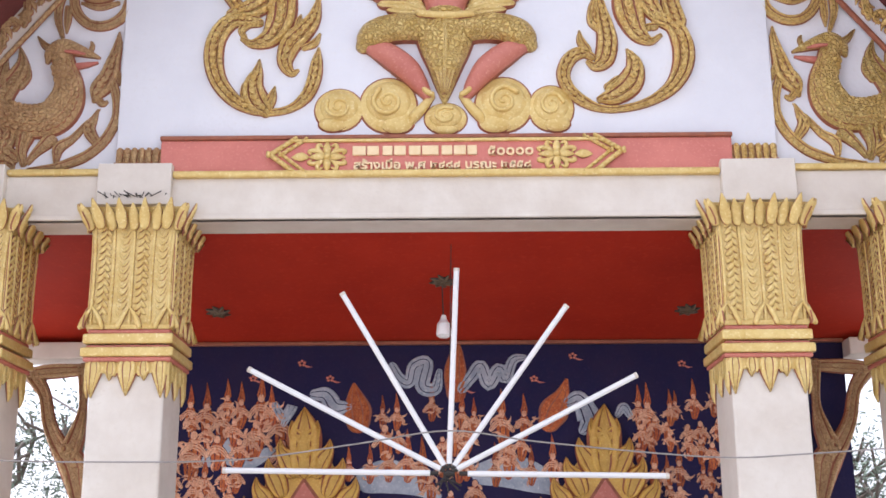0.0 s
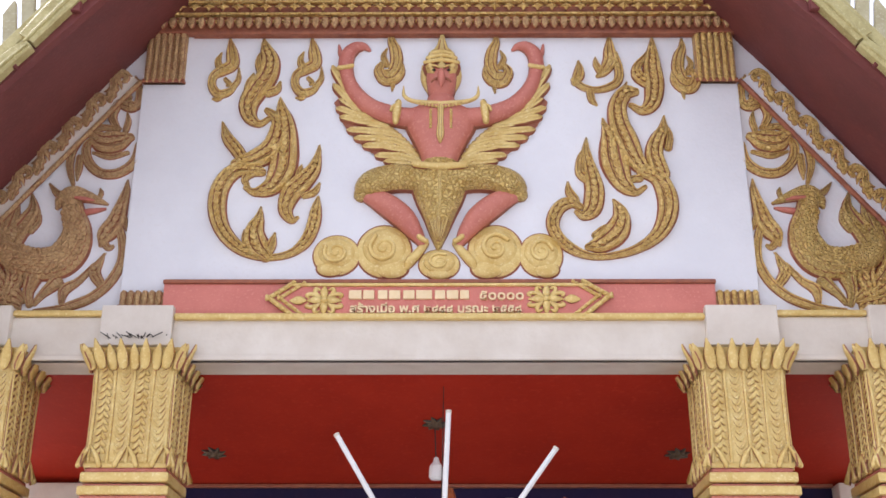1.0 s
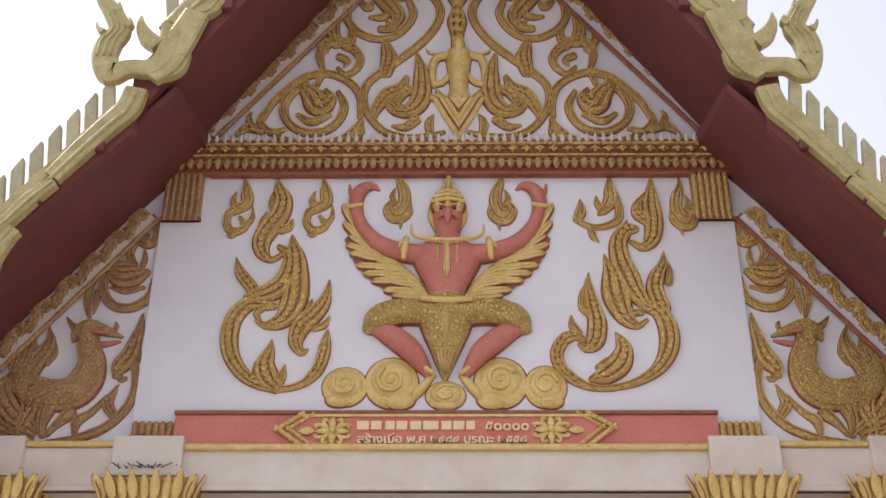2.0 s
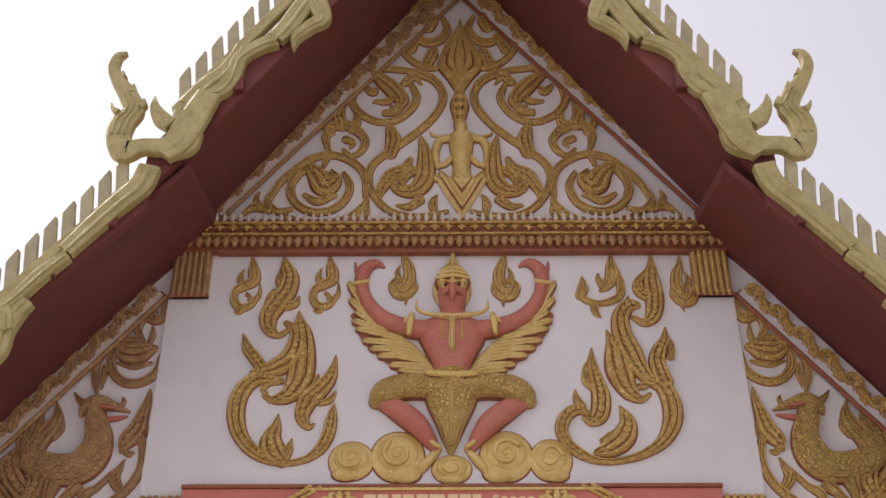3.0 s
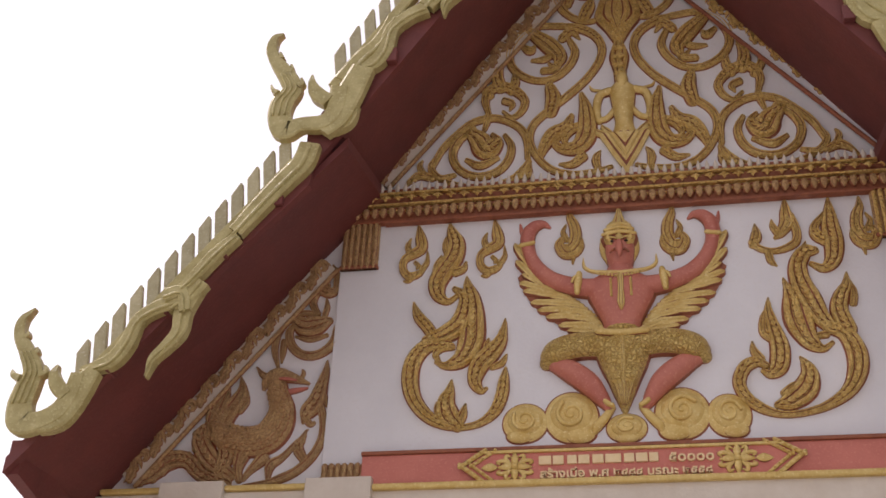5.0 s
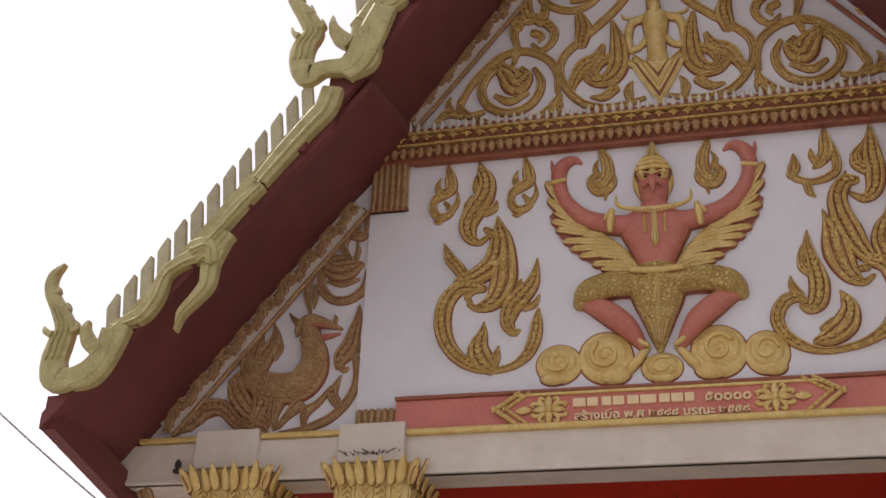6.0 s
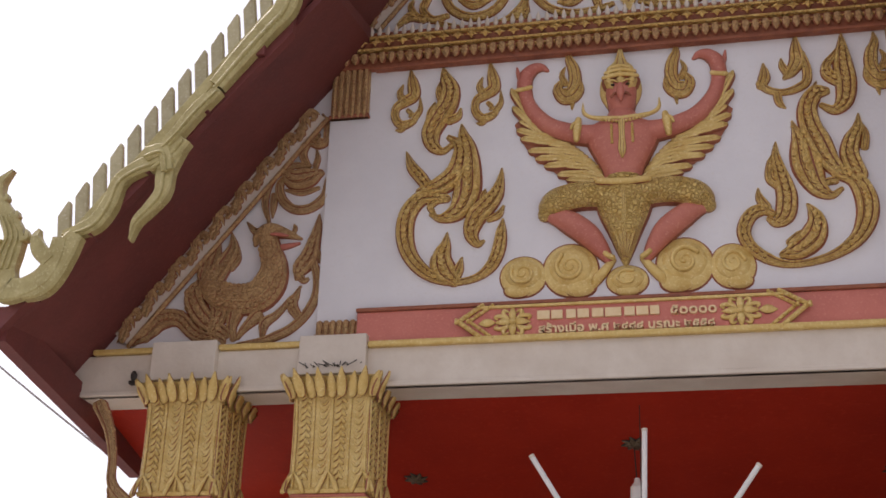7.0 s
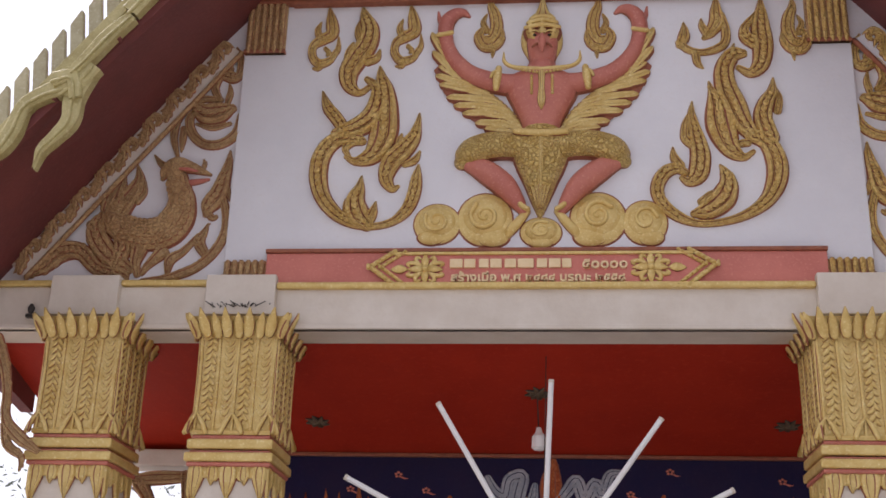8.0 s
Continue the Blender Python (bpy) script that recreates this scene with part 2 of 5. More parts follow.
def frill(bm, curve, step=0.05, size=0.8, side=1, h=0.02, y=0.0, lean=0.9, mat=0, edge=1, skip=0.0):
    """Flame leaves along one side of a curve."""
    far = -skip
    for a, b in zip(curve[:-1], curve[1:]):
        d = (b - a)[:2]
        l = np.linalg.norm(d)
        far += l
        if far >= step and b[2] > 0.012:
            far = 0
            ang = math.atan2(d[1], d[0]) + side * lean
            off = np.array((-d[1], d[0])) / (l + 1e-9) * side * b[2] * 0.36
            s = size * (0.03 + 0.55 * b[2])
            leaf(bm, b[0] + off[0], b[1] + off[1], ang, s, s * 0.55, h, y, -side * 0.7, mat, edge)


def scales(bm, curve, y, h, step=0.034, mat=0, edge=1):
    """Pairs of small raised leaves up the middle of a broad tongue."""
    far = 0.0
    for a, b in zip(curve[:-1], curve[1:]):
        d = (b - a)[:2]
        l = np.linalg.norm(d)
        far += l
        if far >= step and b[2] > 0.06:
            far = 0.0
            ang = math.atan2(d[1], d[0])
            up = min(h, 0.55 * b[2]) * 0.72
            for sg in (-1, 1):
                leaf(bm, b[0], b[1], ang + sg * 0.65, 0.28 * b[2] + 0.014, 0.018 + 0.07 * b[2], 0.015, y - up, -sg * 0.5, mat, edge)


def dome(bm, x, z, rx, rz, h, y=0.0, mat=0, edge=1, seg=20, rings=5, twist=0.0):
    """A low rounded boss."""
    prev = None
    for i in range(rings + 1):
        a = i / rings * math.pi / 2
        row = [bm.verts.new((x + rx * math.cos(a) * math.cos(s), y - h * math.sin(a), z + rz * math.cos(a) * math.sin(s))) for s in [2 * math.pi * j / seg for j in range(seg)]] if i < rings else [bm.verts.new((x, y - h, z))]
        if prev:
            for j in range(seg):
                f = bm.faces.new((prev[j], prev[(j + 1) % seg], row[(j + 1) % seg], row[j]) if len(row) > 1 else (prev[j], prev[(j + 1) % seg], row[0]))
                f.material_index = edge if i == 1 else mat
                f.smooth = True
        prev = row


def cord(name, points, r, mat, label, category):
    """A thin cable through points (x, y, height over L)."""
    cu = bpy.data.curves.new(name, "CURVE")
    cu.dimensions, cu.bevel_depth, cu.bevel_resolution = "3D", r, 2
    sp = cu.splines.new("POLY")
    sp.points.add(len(points) - 1)
    o = Vector(points[0])
    for q, c in zip(sp.points, points):
        q.co = (*(Vector(c) - o), 1)
    cu.materials.append(mat)
    ob = new(name, cu)
    ob.location = o + Vector((0, 0, L))
    return tagged(ob, label, category)


def mirrored(pts):
    return [(-p[0], *p[1:]) for p in pts]


def rod(bm, a, b, r, seg=8, mat=0):
    a, b = Vector(a), Vector(b)
    q = (b - a).to_track_quat("Z", "Y").to_matrix().to_4x4()
    bmesh.ops.create_cone(bm, cap_ends=True, segments=seg, radius1=r, radius2=r, depth=(b - a).length, matrix=Matrix.Translation((a + b) / 2) @ q)
    return bm


# ---- setting ----
tagged(thing("ground", cube(-400, 400, -400, 400, -0.3, 0.0), EARTH, raise_by=0), "pale concrete yard in front of the temple", "ground", kind="structure")

bm = bmesh.new()
prism(bm, [(-3.36, -0.21), (3.36, -0.21), (1.97, 1.70), (1.96, 2.0), (0.08, 4.48), (-1.80, 2.0), (-1.97, 1.70)], 0.03, 0.33)
wall = tagged(thing("wall_gable", bm, WHITE), "white limewashed gable wall with raised middle panel", "wall", kind="structure")
part("panel", cube(-1.86, 1.86, -0.002, 0.031, -0.06, 1.69, bevel=0.006), WHITE, wall, "white raised middle panel", local=False)
tagged(thing("beam_front", cube(-3.38, 3.38, -0.05, 0.25, -0.475, -0.215, bevel=0.012), CREAM), "cream plaster beam over the porch columns", "beam", kind="structure")
tagged(thing("beam_lip", cube(-3.36, 3.36, -0.062, 0.0, -0.475, -0.445, bevel=0.006), CREAM), "cream lip along the beam's lower edge", "trim", kind="structure")

# pink name band with its gold ledge
band = tagged(thing("name_band", cube(-1.595, 1.595, -0.045, 0.01, -0.20, -0.012, bevel=0.004), PINK), "coral pink painted band above the porch beam", "band", kind="structure")
part("top_lip", cube(-1.60, 1.60, -0.062, 0.01, -0.012, 0.012, bevel=0.005), EDGE, band, "red-brown upper lip", local=False)
part("ledge", cube(-1.515, 1.515, -0.085, 0.0, -0.240, -0.201, bevel=0.012), GOLD_SMOOTH, band, "narrow pale gold ledge", local=False)
for s in (-1, 1):
    for a, b in ((1.92, 2.44), (2.85, 3.25)):
        tagged(thing("side_ledge", cube(s * a, s * b, -0.075, 0.03, -0.215, -0.180, bevel=0.010), GOLD_SMOOTH), "narrow pale gold ledge above the cream beam", "trim", kind="structure")
    for a in (1.515, 2.44):
        tagged(thing("block", cube(s * a, s * (a + 0.408), -0.10, 0.02, -0.40, -0.160, bevel=0.006), CREAM), "cream plaster block over a column", "block", "blocks over the columns", "structure")
    # fluted pilaster foot and head on the panel
    for nm, z0, z1, lab in (("pilaster_foot", -0.158, -0.055, "low fluted brownish gold pilaster foot"), ("pilaster_head", 1.335, 1.74, "fluted gold pilaster head under the cornice")):
        p = part(nm, cube(s * 1.598, s * 1.850, -0.03, 0.0, z0, z1, bevel=0.004), GOLD_BROWN, wall, lab, local=False)
        for i in range(6):
            x = s * (1.622 + i * 0.0408)
            bm = bmesh.new()
            stroke(bm, [(x, z0 + 0.012, 0.030), (x, (z0 + z1) / 2, 0.030), (x, z1 - 0.008, 0.034)], 0.022, -0.03, 2, ROUND, 0, 1)
            part("flute", bm, [GOLD if s > 0 else GOLD_BROWN, EDGE], p, local=False)
        part("foot_rail", cube(s * 1.592, s * 1.856, -0.045, 0.0, z0, z0 + 0.022, bevel=0.004), EDGE, p, "red-brown rail", local=False)

# porch: red ceiling falling to the back, mural wall, side lintels
bm = bmesh.new()
hull(bm, [(-3.30, 0.20, -0.452), (3.30, 0.20, -0.452), (3.30, 1.78, -0.862), (-3.30, 1.78, -0.862), (-3.30, 0.20, -0.35), (3.30, 0.20, -0.35), (3.30, 1.78, -0.76), (-3.30, 1.78, -0.76)])
tagged(thing("ceiling", bm, RED), "glossy red painted porch ceiling", "ceiling", kind="structure")
mural = tagged(thing("wall_mural", cube(-2.42, 2.68, 1.70, 1.95, -4.30, -0.845), NAVY), "back wall painted with a dark navy mural", "wall", kind="structure")
part("top_rail", cube(-2.42, 2.68, 1.66, 1.70, -0.862, -0.838, bevel=0.004), EDGE, mural, "thin red-brown rail", local=False)
for s in (-1, 1):
    tagged(thing("lintel", cube(s * (2.42 if s < 0 else 2.68), s * 3.30, 1.55, 1.80, -0.965, -0.85, bevel=0.01), CREAM), "cream lintel over the open side bay", "lintel", kind="structure")

# roof: maroon boards under the overhang
def lower_top(x):
    return 1.60 - 1.30 * (x - 2.0)

OVER = -1.0
OFF = 0.09    # the upper gable stands a little off the porch's middle
for s in (-1, 1):
    bm = bmesh.new()
    hull(bm, [(s * 3.36, -0.94, -0.40), (s * 1.60, -0.94, 1.665), (s * 1.60, 0.34, 2.0), (s * 3.44, 0.34, -0.40),
              (s * 3.38, -0.94, -0.37), (s * 1.60, -0.94, 1.735), (s * 1.60, 0.34, 2.1), (s * 3.46, 0.34, -0.20)])
    roof = tagged(thing("roof_lower", bm, MAROON), "maroon boarded underside of the lower roof overhang", "roof", kind="structure")
    bm = bmesh.new()
    prism(bm, [(s * 3.365, -0.43), (s * 3.365, -0.34), (s * 1.80, 1.62), (s * 1.80, 1.36)], -0.99, -0.93)
    part("fascia", bm, MAROON, roof, "maroon fascia board", local=False)
    for i in range(5):
        x = 1.98 + i * 0.30
        z = 1.36 - (x - 1.86) * 1.18
        bm = cube(s * x - 0.035, s * x + 0.035, -1.03, -0.90, z - 0.012, z + 0.07, bevel=0.006)
        for v in bm.verts:
            v.co.z += 0.20 * max(0.0, v.co.y + 0.95)
        part("purlin", bm, MAROON, roof, "maroon purlin end", local=False)
    # eave edge running back along the side
    bm = bmesh.new()
    hull(bm, [(s * 3.30, -0.94, -0.42), (s * 3.38, -0.94, -0.42), (s * 3.38, 0.9, -0.75), (s * 3.30, 0.9, -0.75), (s * 3.30, -0.94, -0.22), (s * 3.38, -0.94, -0.22), (s * 3.38, 0.9, -0.55), (s * 3.30, 0.9, -0.55)])
    part("eave_board", bm, MAROON, roof, "maroon eave board", local=False)
    roof.location.x += 0.07 if s > 0 else 0.0
    bm = bmesh.new()
    hull(bm, [(s * 1.86, -0.94, 1.52), (s * 0.0, -0.94, 4.36), (s * 0.0, 0.34, 4.60), (s * 1.86, 0.34, 1.86),
              (s * 1.86, -0.94, 1.76), (s * 0.0, -0.94, 4.56), (s * 0.0, 0.34, 4.8), (s * 1.86, 0.34, 2.06)])
    roof = tagged(thing("roof_upper", bm, MAROON), "maroon boarded underside of the steeper upper roof", "roof", kind="structure")
    bm = bmesh.new()
    prism(bm, [(s * 1.90, 1.42), (s * 1.90, 1.80), (0, 4.66), (0, 4.30)], -0.985, -0.935)
    part("fascia", bm, MAROON, roof, "maroon fascia board", local=False)
    for i in range(4):
        x = 1.72 - i * 0.33
        z = 1.50 + (1.90 - x) * 1.53
        bm = cube(s * x - 0.035, s * x + 0.035, -1.035, -0.90, z - 0.028, z + 0.08, bevel=0.006)
        for v in bm.verts:
            v.co.z += 0.20 * max(0.0, v.co.y + 0.95)
        part("purlin", bm, MAROON, roof, "maroon purlin end", local=False)
    roof.location.x += 0.07 if s > 0 else 0.05


# ---- columns ----
def column():
    col = base("temple_column", 0, 0, 0, "white square porch column with tall gold carved capital", "column", "porch columns")
    top = L - 0.43
    part("shaft", cube(-0.20, 0.20, -0.20, 0.20, 0.0, top - 0.85, bevel=0.012), CREAM, col, "cream plaster shaft")
    part("core", cube(-0.19, 0.19, -0.19, 0.19, top - 0.86, top - 0.02), GOLD_BROWN, col)
    bm = bmesh.new()
    for z0, z1, e in ((0.840, 0.815, 0.235), (0.815, 0.765, 0.248), (0.765, 0.75, 0.225), (0.745, 0.690, 0.240), (0.690, 0.665, 0.222)):
        box(bm, -e, e, -e, e, top - z0, top - z1, bevel=0.010, mat=0 if z0 in (0.815, 0.745) else 1)
    part("moulding", bm, [GOLD_SMOOTH, SKIN], col, "pink and pale gold stepped moulding")
    for k in range(4):
        turn = Matrix.Rotation(k * math.pi / 2, 4, "Z")
        # flaring face of the capital
        bm = bmesh.new()
        rows = []
        for z, e in ((0.665, 0.226), (0.645, 0.234), (0.63, 0.220), (0.35, 0.218), (0.13, 0.220), (0.05, 0.248), (0.0, 0.275)):
            rows.append([bm.verts.new((u * e, -e, top - z)) for u in (-1, 1)])
        for a, b in zip(rows[:-1], rows[1:]):
            bm.faces.new((a[0], a[1], b[1], b[0]))
        c = [bm.verts.new((0, 0, top - 0.665)), bm.verts.new((0, 0, top))]
        bm.faces.new((rows[0][0], rows[0][1], c[0]))
        bm.faces.new((rows[-1][1], rows[-1][0], c[1]))
        # ribs, two braided bands and two feathered bands
        for u in (-0.205, -0.105, 0.0, 0.105, 0.205):
            stroke(bm, [(u * 1.02, top - 0.64, 0.020), (u, top - 0.35, 0.018), (u * 1.05, top - 0.08, 0.022)], 0.024, -0.217, 3, ROUND, 0, 1)
        for j, u in enumerate((-0.155, -0.052, 0.052, 0.155)):
            for i in range(13):
                z = top - 0.60 + i * 0.040
                if j % 2 == 0:
                    leaf(bm, u - 0.026, z, 0.55, 0.062, 0.030, 0.032, -0.216, 0.5, 0, 1)
                    leaf(bm, u + 0.026, z + 0.018, 2.5, 0.050, 0.026, 0.026, -0.216, -0.5, 0, 1)
                else:
                    leaf(bm, u, z, 0.75, 0.056, 0.018, 0.022, -0.216, 0.2, 0, 1)
                    leaf(bm, u, z, 2.39, 0.046, 0.015, 0.018, -0.216, -0.2, 0, 1)
        for u in (-0.2, 0.0, 0.2):
            for sg in (-1, 1):
                stroke(bm, [(u + sg * 0.058, top - 0.655, 0.030), (u + sg * 0.035, top - 0.60, 0.030), (u, top - 0.545, 0.012)], 0.026, -0.228, 3, ROUND, 0, 1)
        bmesh.ops.transform(bm, matrix=turn, verts=bm.verts)
        part("capital_face", bm, [GOLD_SMOOTH, EDGE], col, "carved gold capital face")
        # crown of flared leaves
        for i in range(9):
            u = -0.27 + i * 0.0675
            bm = bmesh.new()
            hh = 0.115 + 0.02 * (i % 2)
            stroke(bm, [(u * 0.88, top - 0.10, 0.052), (u * 0.96, top - 0.045, 0.062), (u * 1.06, top + hh - 0.10, 0.010)], 0.020, 0.0, 3, ROUND, 0, 1)
            for v in bm.verts:
                v.co.y += -0.235 - 0.5 * max(0.0, v.co.z - (top - 0.10)) - (0.02 if i % 2 else 0.0)
            bmesh.ops.transform(bm, matrix=turn, verts=bm.verts)
            part("crown_leaf", bm, [GOLD_SMOOTH, EDGE], col)
        # hanging leaves of the collar
        part_bm = cube(-0.215, 0.215, -0.212, -0.19, top - 0.90, top - 0.84)
        bmesh.ops.transform(part_bm, matrix=turn, verts=part_bm.verts)
        part("collar", part_bm, GOLD_SMOOTH, col)
        for u, w, hh in ((-0.175, 0.080, 0.165), (-0.088, 0.070, 0.075), (0.0, 0.10, 0.155), (0.088, 0.070, 0.075), (0.175, 0.080, 0.165)):
            bm = bmesh.new()
            stroke(bm, [(u, top - 0.865, w), (u, top - 0.90, w * 0.95), (u * 1.04, top - 0.865 - hh * 0.62, w * 0.55), (u * 1.05, top - 0.865 - hh, 0.006)], 0.022, -0.205, 4, CARVED, 0, 1)
            bmesh.ops.transform(bm, matrix=turn, verts=bm.verts)
            part("collar_leaf", bm, [GOLD_SMOOTH, EDGE], col)
    return col


first = column()
first.location = (-1.695, 0.12, 0)
for x in (1.695, -2.60, 2.60):
    copy_thing(first, pose(x, 0.12, 0))


# ---- roof edge: yellow trim, hooks, naga finials and fins ----
def fin(s, slope):
    """A leaning plate whose top is cut along the roof's slope."""
    w, r = 0.032, 0.032 * slope
    out = [(-w, -0.12 - r), (w, -0.12 + r), (w - 0.036, 0.15 + r), (w - 0.050, 0.158 + r), (-w - 0.036, 0.15 - r)]
    bm = bmesh.new()
    prism(bm, [(-s * x, z) for x, z in out], -0.018, 0.018)
    bmesh.ops.bevel(bm, geom=list(bm.edges), offset=0.005, segments=1, affect="EDGES")
    return finish("fin", bm, [IVORY], False)


fin_mesh = {(s, low): fin(s, 1.31 if low else 1.53) for s in (-1, 1) for low in (True, False)}

LOW_RIBBONS = (
    [(-2.398, 0.664, 0.109), (-2.455, 0.512, 0.107), (-2.461, 0.379, 0.091), (-2.524, 0.285, 0.071), (-2.591, 0.203, 0.052), (-2.614, 0.097, 0.01)],
    [(-2.498, 0.577, 0.109), (-2.624, 0.53, 0.094), (-2.719, 0.458, 0.086), (-2.756, 0.332, 0.097), (-2.822, 0.22, 0.098), (-2.918, 0.171, 0.077), (-3.006, 0.153, 0.043)],
    [(-2.374, 0.699, 0.125), (-2.44, 0.609, 0.122), (-2.52, 0.536, 0.095)],
)
LOW_FILL = [(-3.181, -0.186, 0.104), (-3.063, -0.133, 0.152), (-2.983, 0.023, 0.154), (-2.913, 0.139, 0.091)]
HIGH_FILL = [(-1.736, 1.708, 0.117), (-1.655, 1.811, 0.168), (-1.585, 1.997, 0.178), (-1.51, 2.198, 0.151)]
LOW_BOARD = (
    [(-1.807, 1.632, 0.133), (-1.844, 1.497, 0.138), (-1.942, 1.374, 0.129), (-2.077, 1.199, 0.119), (-2.207, 1.02, 0.1)],
    [(-2.188, 0.988, 0.064), (-2.305, 0.868, 0.085), (-2.403, 0.735, 0.076), (-2.476, 0.647, 0.062)],
    [(-2.57, 0.603, 0.089), (-2.47, 0.618, 0.076), (-2.433, 0.491, 0.068)],
)
LOW_NAGA = (
    [(-3, 0.117, 0.091), (-3.019, -0.009, 0.102), (-3.077, -0.111, 0.118), (-3.185, -0.166, 0.118), (-3.284, -0.16, 0.158), (-3.315, -0.056, 0.15), (-3.298, 0.054, 0.144), (-3.284, 0.148, 0.117), (-3.348, 0.27, 0.092), (-3.421, 0.384, 0.07), (-3.43, 0.48, 0.056), (-3.37, 0.568, 0.011)],
    [(-3.046, -0.018, 0.085), (-3.114, 0.049, 0.085), (-3.148, 0.121, 0.054), (-3.142, 0.183, 0.011)],
    [(-3.324, 0.257, 0.037), (-3.289, 0.265, 0.029), (-3.296, 0.302, 0.011)],
    [(-3.389, 0.371, 0.033), (-3.37, 0.38, 0.026), (-3.375, 0.41, 0.011)],
    [(-3.233, 0.119, 0.043), (-3.199, 0.131, 0.032), (-3.212, 0.178, 0.011)],
    [(-3.343, 0.099, 0.042), (-3.39, 0.12, 0.033), (-3.408, 0.156, 0.011)],
)
HIGH_RIBBONS = (
    [(-1.627, 2.118, 0.181), (-1.531, 2.293, 0.143), (-1.439, 2.395, 0.127), (-1.371, 2.519, 0.12), (-1.336, 2.627, 0.105)],
    [(-1.589, 1.912, 0.136), (-1.598, 1.8, 0.103), (-1.68, 1.723, 0.04)],
    [(-1.523, 2.216, 0.058), (-1.446, 2.243, 0.101), (-1.381, 2.354, 0.102), (-1.348, 2.519, 0.095), (-1.239, 2.624, 0.096), (-1.132, 2.68, 0.114)],
    [(-1.133, 2.69, 0.114), (-1.065, 2.789, 0.133), (-0.992, 2.942, 0.136), (-0.911, 3.118, 0.13)],
    [(-0.891, 3.032, 0.138), (-0.838, 2.873, 0.115), (-0.916, 2.794, 0.089), (-0.999, 2.696, 0.066), (-1.012, 2.596, 0.013)],
)
HIGH_NAGA = (
    [(-1.648, 2.049, 0.123), (-1.662, 1.869, 0.117), (-1.728, 1.777, 0.116), (-1.866, 1.773, 0.105), (-1.974, 1.741, 0.154), (-2.024, 1.848, 0.149), (-2.013, 1.965, 0.155), (-1.963, 2.063, 0.133), (-2.016, 2.186, 0.118), (-2.099, 2.312, 0.085), (-2.14, 2.419, 0.072), (-2.127, 2.506, 0.056), (-2.075, 2.554, 0.013)],
    [(-1.712, 1.937, 0.096), (-1.791, 2.003, 0.098), (-1.831, 2.087, 0.057), (-1.842, 2.171, 0.012)],
    [(-2.058, 2.33, 0.034), (-2.071, 2.368, 0.021), (-2.078, 2.387, 0.013)],
    [(-1.996, 2.199, 0.037), (-1.979, 2.231, 0.025), (-1.991, 2.27, 0.013)],
    [(-1.921, 2.071, 0.045), (-1.896, 2.099, 0.033), (-1.91, 2.145, 0.012)],
    [(-2.051, 2.029, 0.041), (-2.084, 2.058, 0.029), (-2.102, 2.105, 0.012)],
)


def roof_edge(s, low):
    flip = mirrored if s > 0 else list
    ob = base("roof_edge_trim", s * (2.5 if low else 1.4), OVER, L + (0.8 if low else 2.6), "faded yellow wavy roof edge trim with fins and a naga finial", "roof trim", "roof edge trims")
    for i, pts in enumerate(LOW_RIBBONS + LOW_BOARD if low else HIGH_RIBBONS):
        bm = bmesh.new()
        stroke(bm, flip(pts), 0.030, OVER - 0.008 - 0.005 * i, 6, SOLID, 0, 0)
        part("ribbon", bm, [LEMON], ob, local=False)
        # raised edge line along the board
        bm = bmesh.new()
        stroke(bm, flip([(q[0], q[1] - 0.22 * q[2], q[2] * 0.22) for q in pts]), 0.012, OVER - 0.038 - 0.005 * i, 5, ROUND, 0, 0)
        part("edge_bead", bm, [LEMON], ob, local=False)
    naga = LOW_NAGA if low else HIGH_NAGA
    bm = bmesh.new()
    for i, pts in enumerate(naga):
        stroke(bm, flip(pts), 0.030, OVER - 0.044 - 0.004 * i, 6, SOLID, 0, 0)
    for off in (-0.26, 0.0, 0.26):
        stroke(bm, flip([(p[0] + off * p[2], p[1], p[2] * 0.10) for p in naga[0][5:9]]), 0.012, OVER - 0.074, 5, ROUND, 0, 0)
    stroke(bm, flip(LOW_FILL if low else HIGH_FILL), 0.030, OVER - 0.040, 6, SOLID, 0, 0)
    part("naga_finial", bm, [LEMON], ob, "pale yellow upturned naga finial", local=False)
    # rail under the fins and the fins themselves
    if low:
        line, xs = (lambda x: 1.62 - 1.31 * (x - 2.0)), [3.00 - 0.0875 * i for i in range(13)]
    else:
        line, xs = (lambda x: 2.36 + 1.53 * (1.688 - x)), [1.66 - 0.089 * i for i in range(18)]
    bm = bmesh.new()
    stroke(bm, [(s * (xs[0] + 0.05), line(xs[0] + 0.05) - 0.235, 0.075), (s * xs[5], line(xs[5]) - 0.235, 0.075), (s * (xs[-1] - 0.05), line(xs[-1] - 0.05) - 0.235, 0.075)], 0.030, OVER, 5, SOLID, 0, 0)
    part("rail", bm, [LEMON], ob, local=False)
    for x in xs:
        again(fin_mesh[(s, low)], "fin", ob, (s * x - ob.location.x, 0.0, L + line(x) - 0.145 - ob.location.z))
    if s > 0:
        ob.location.x += 0.07 if low else 0.13


for s in (-1, 1):
    roof_edge(s, True)
    roof_edge(s, False)


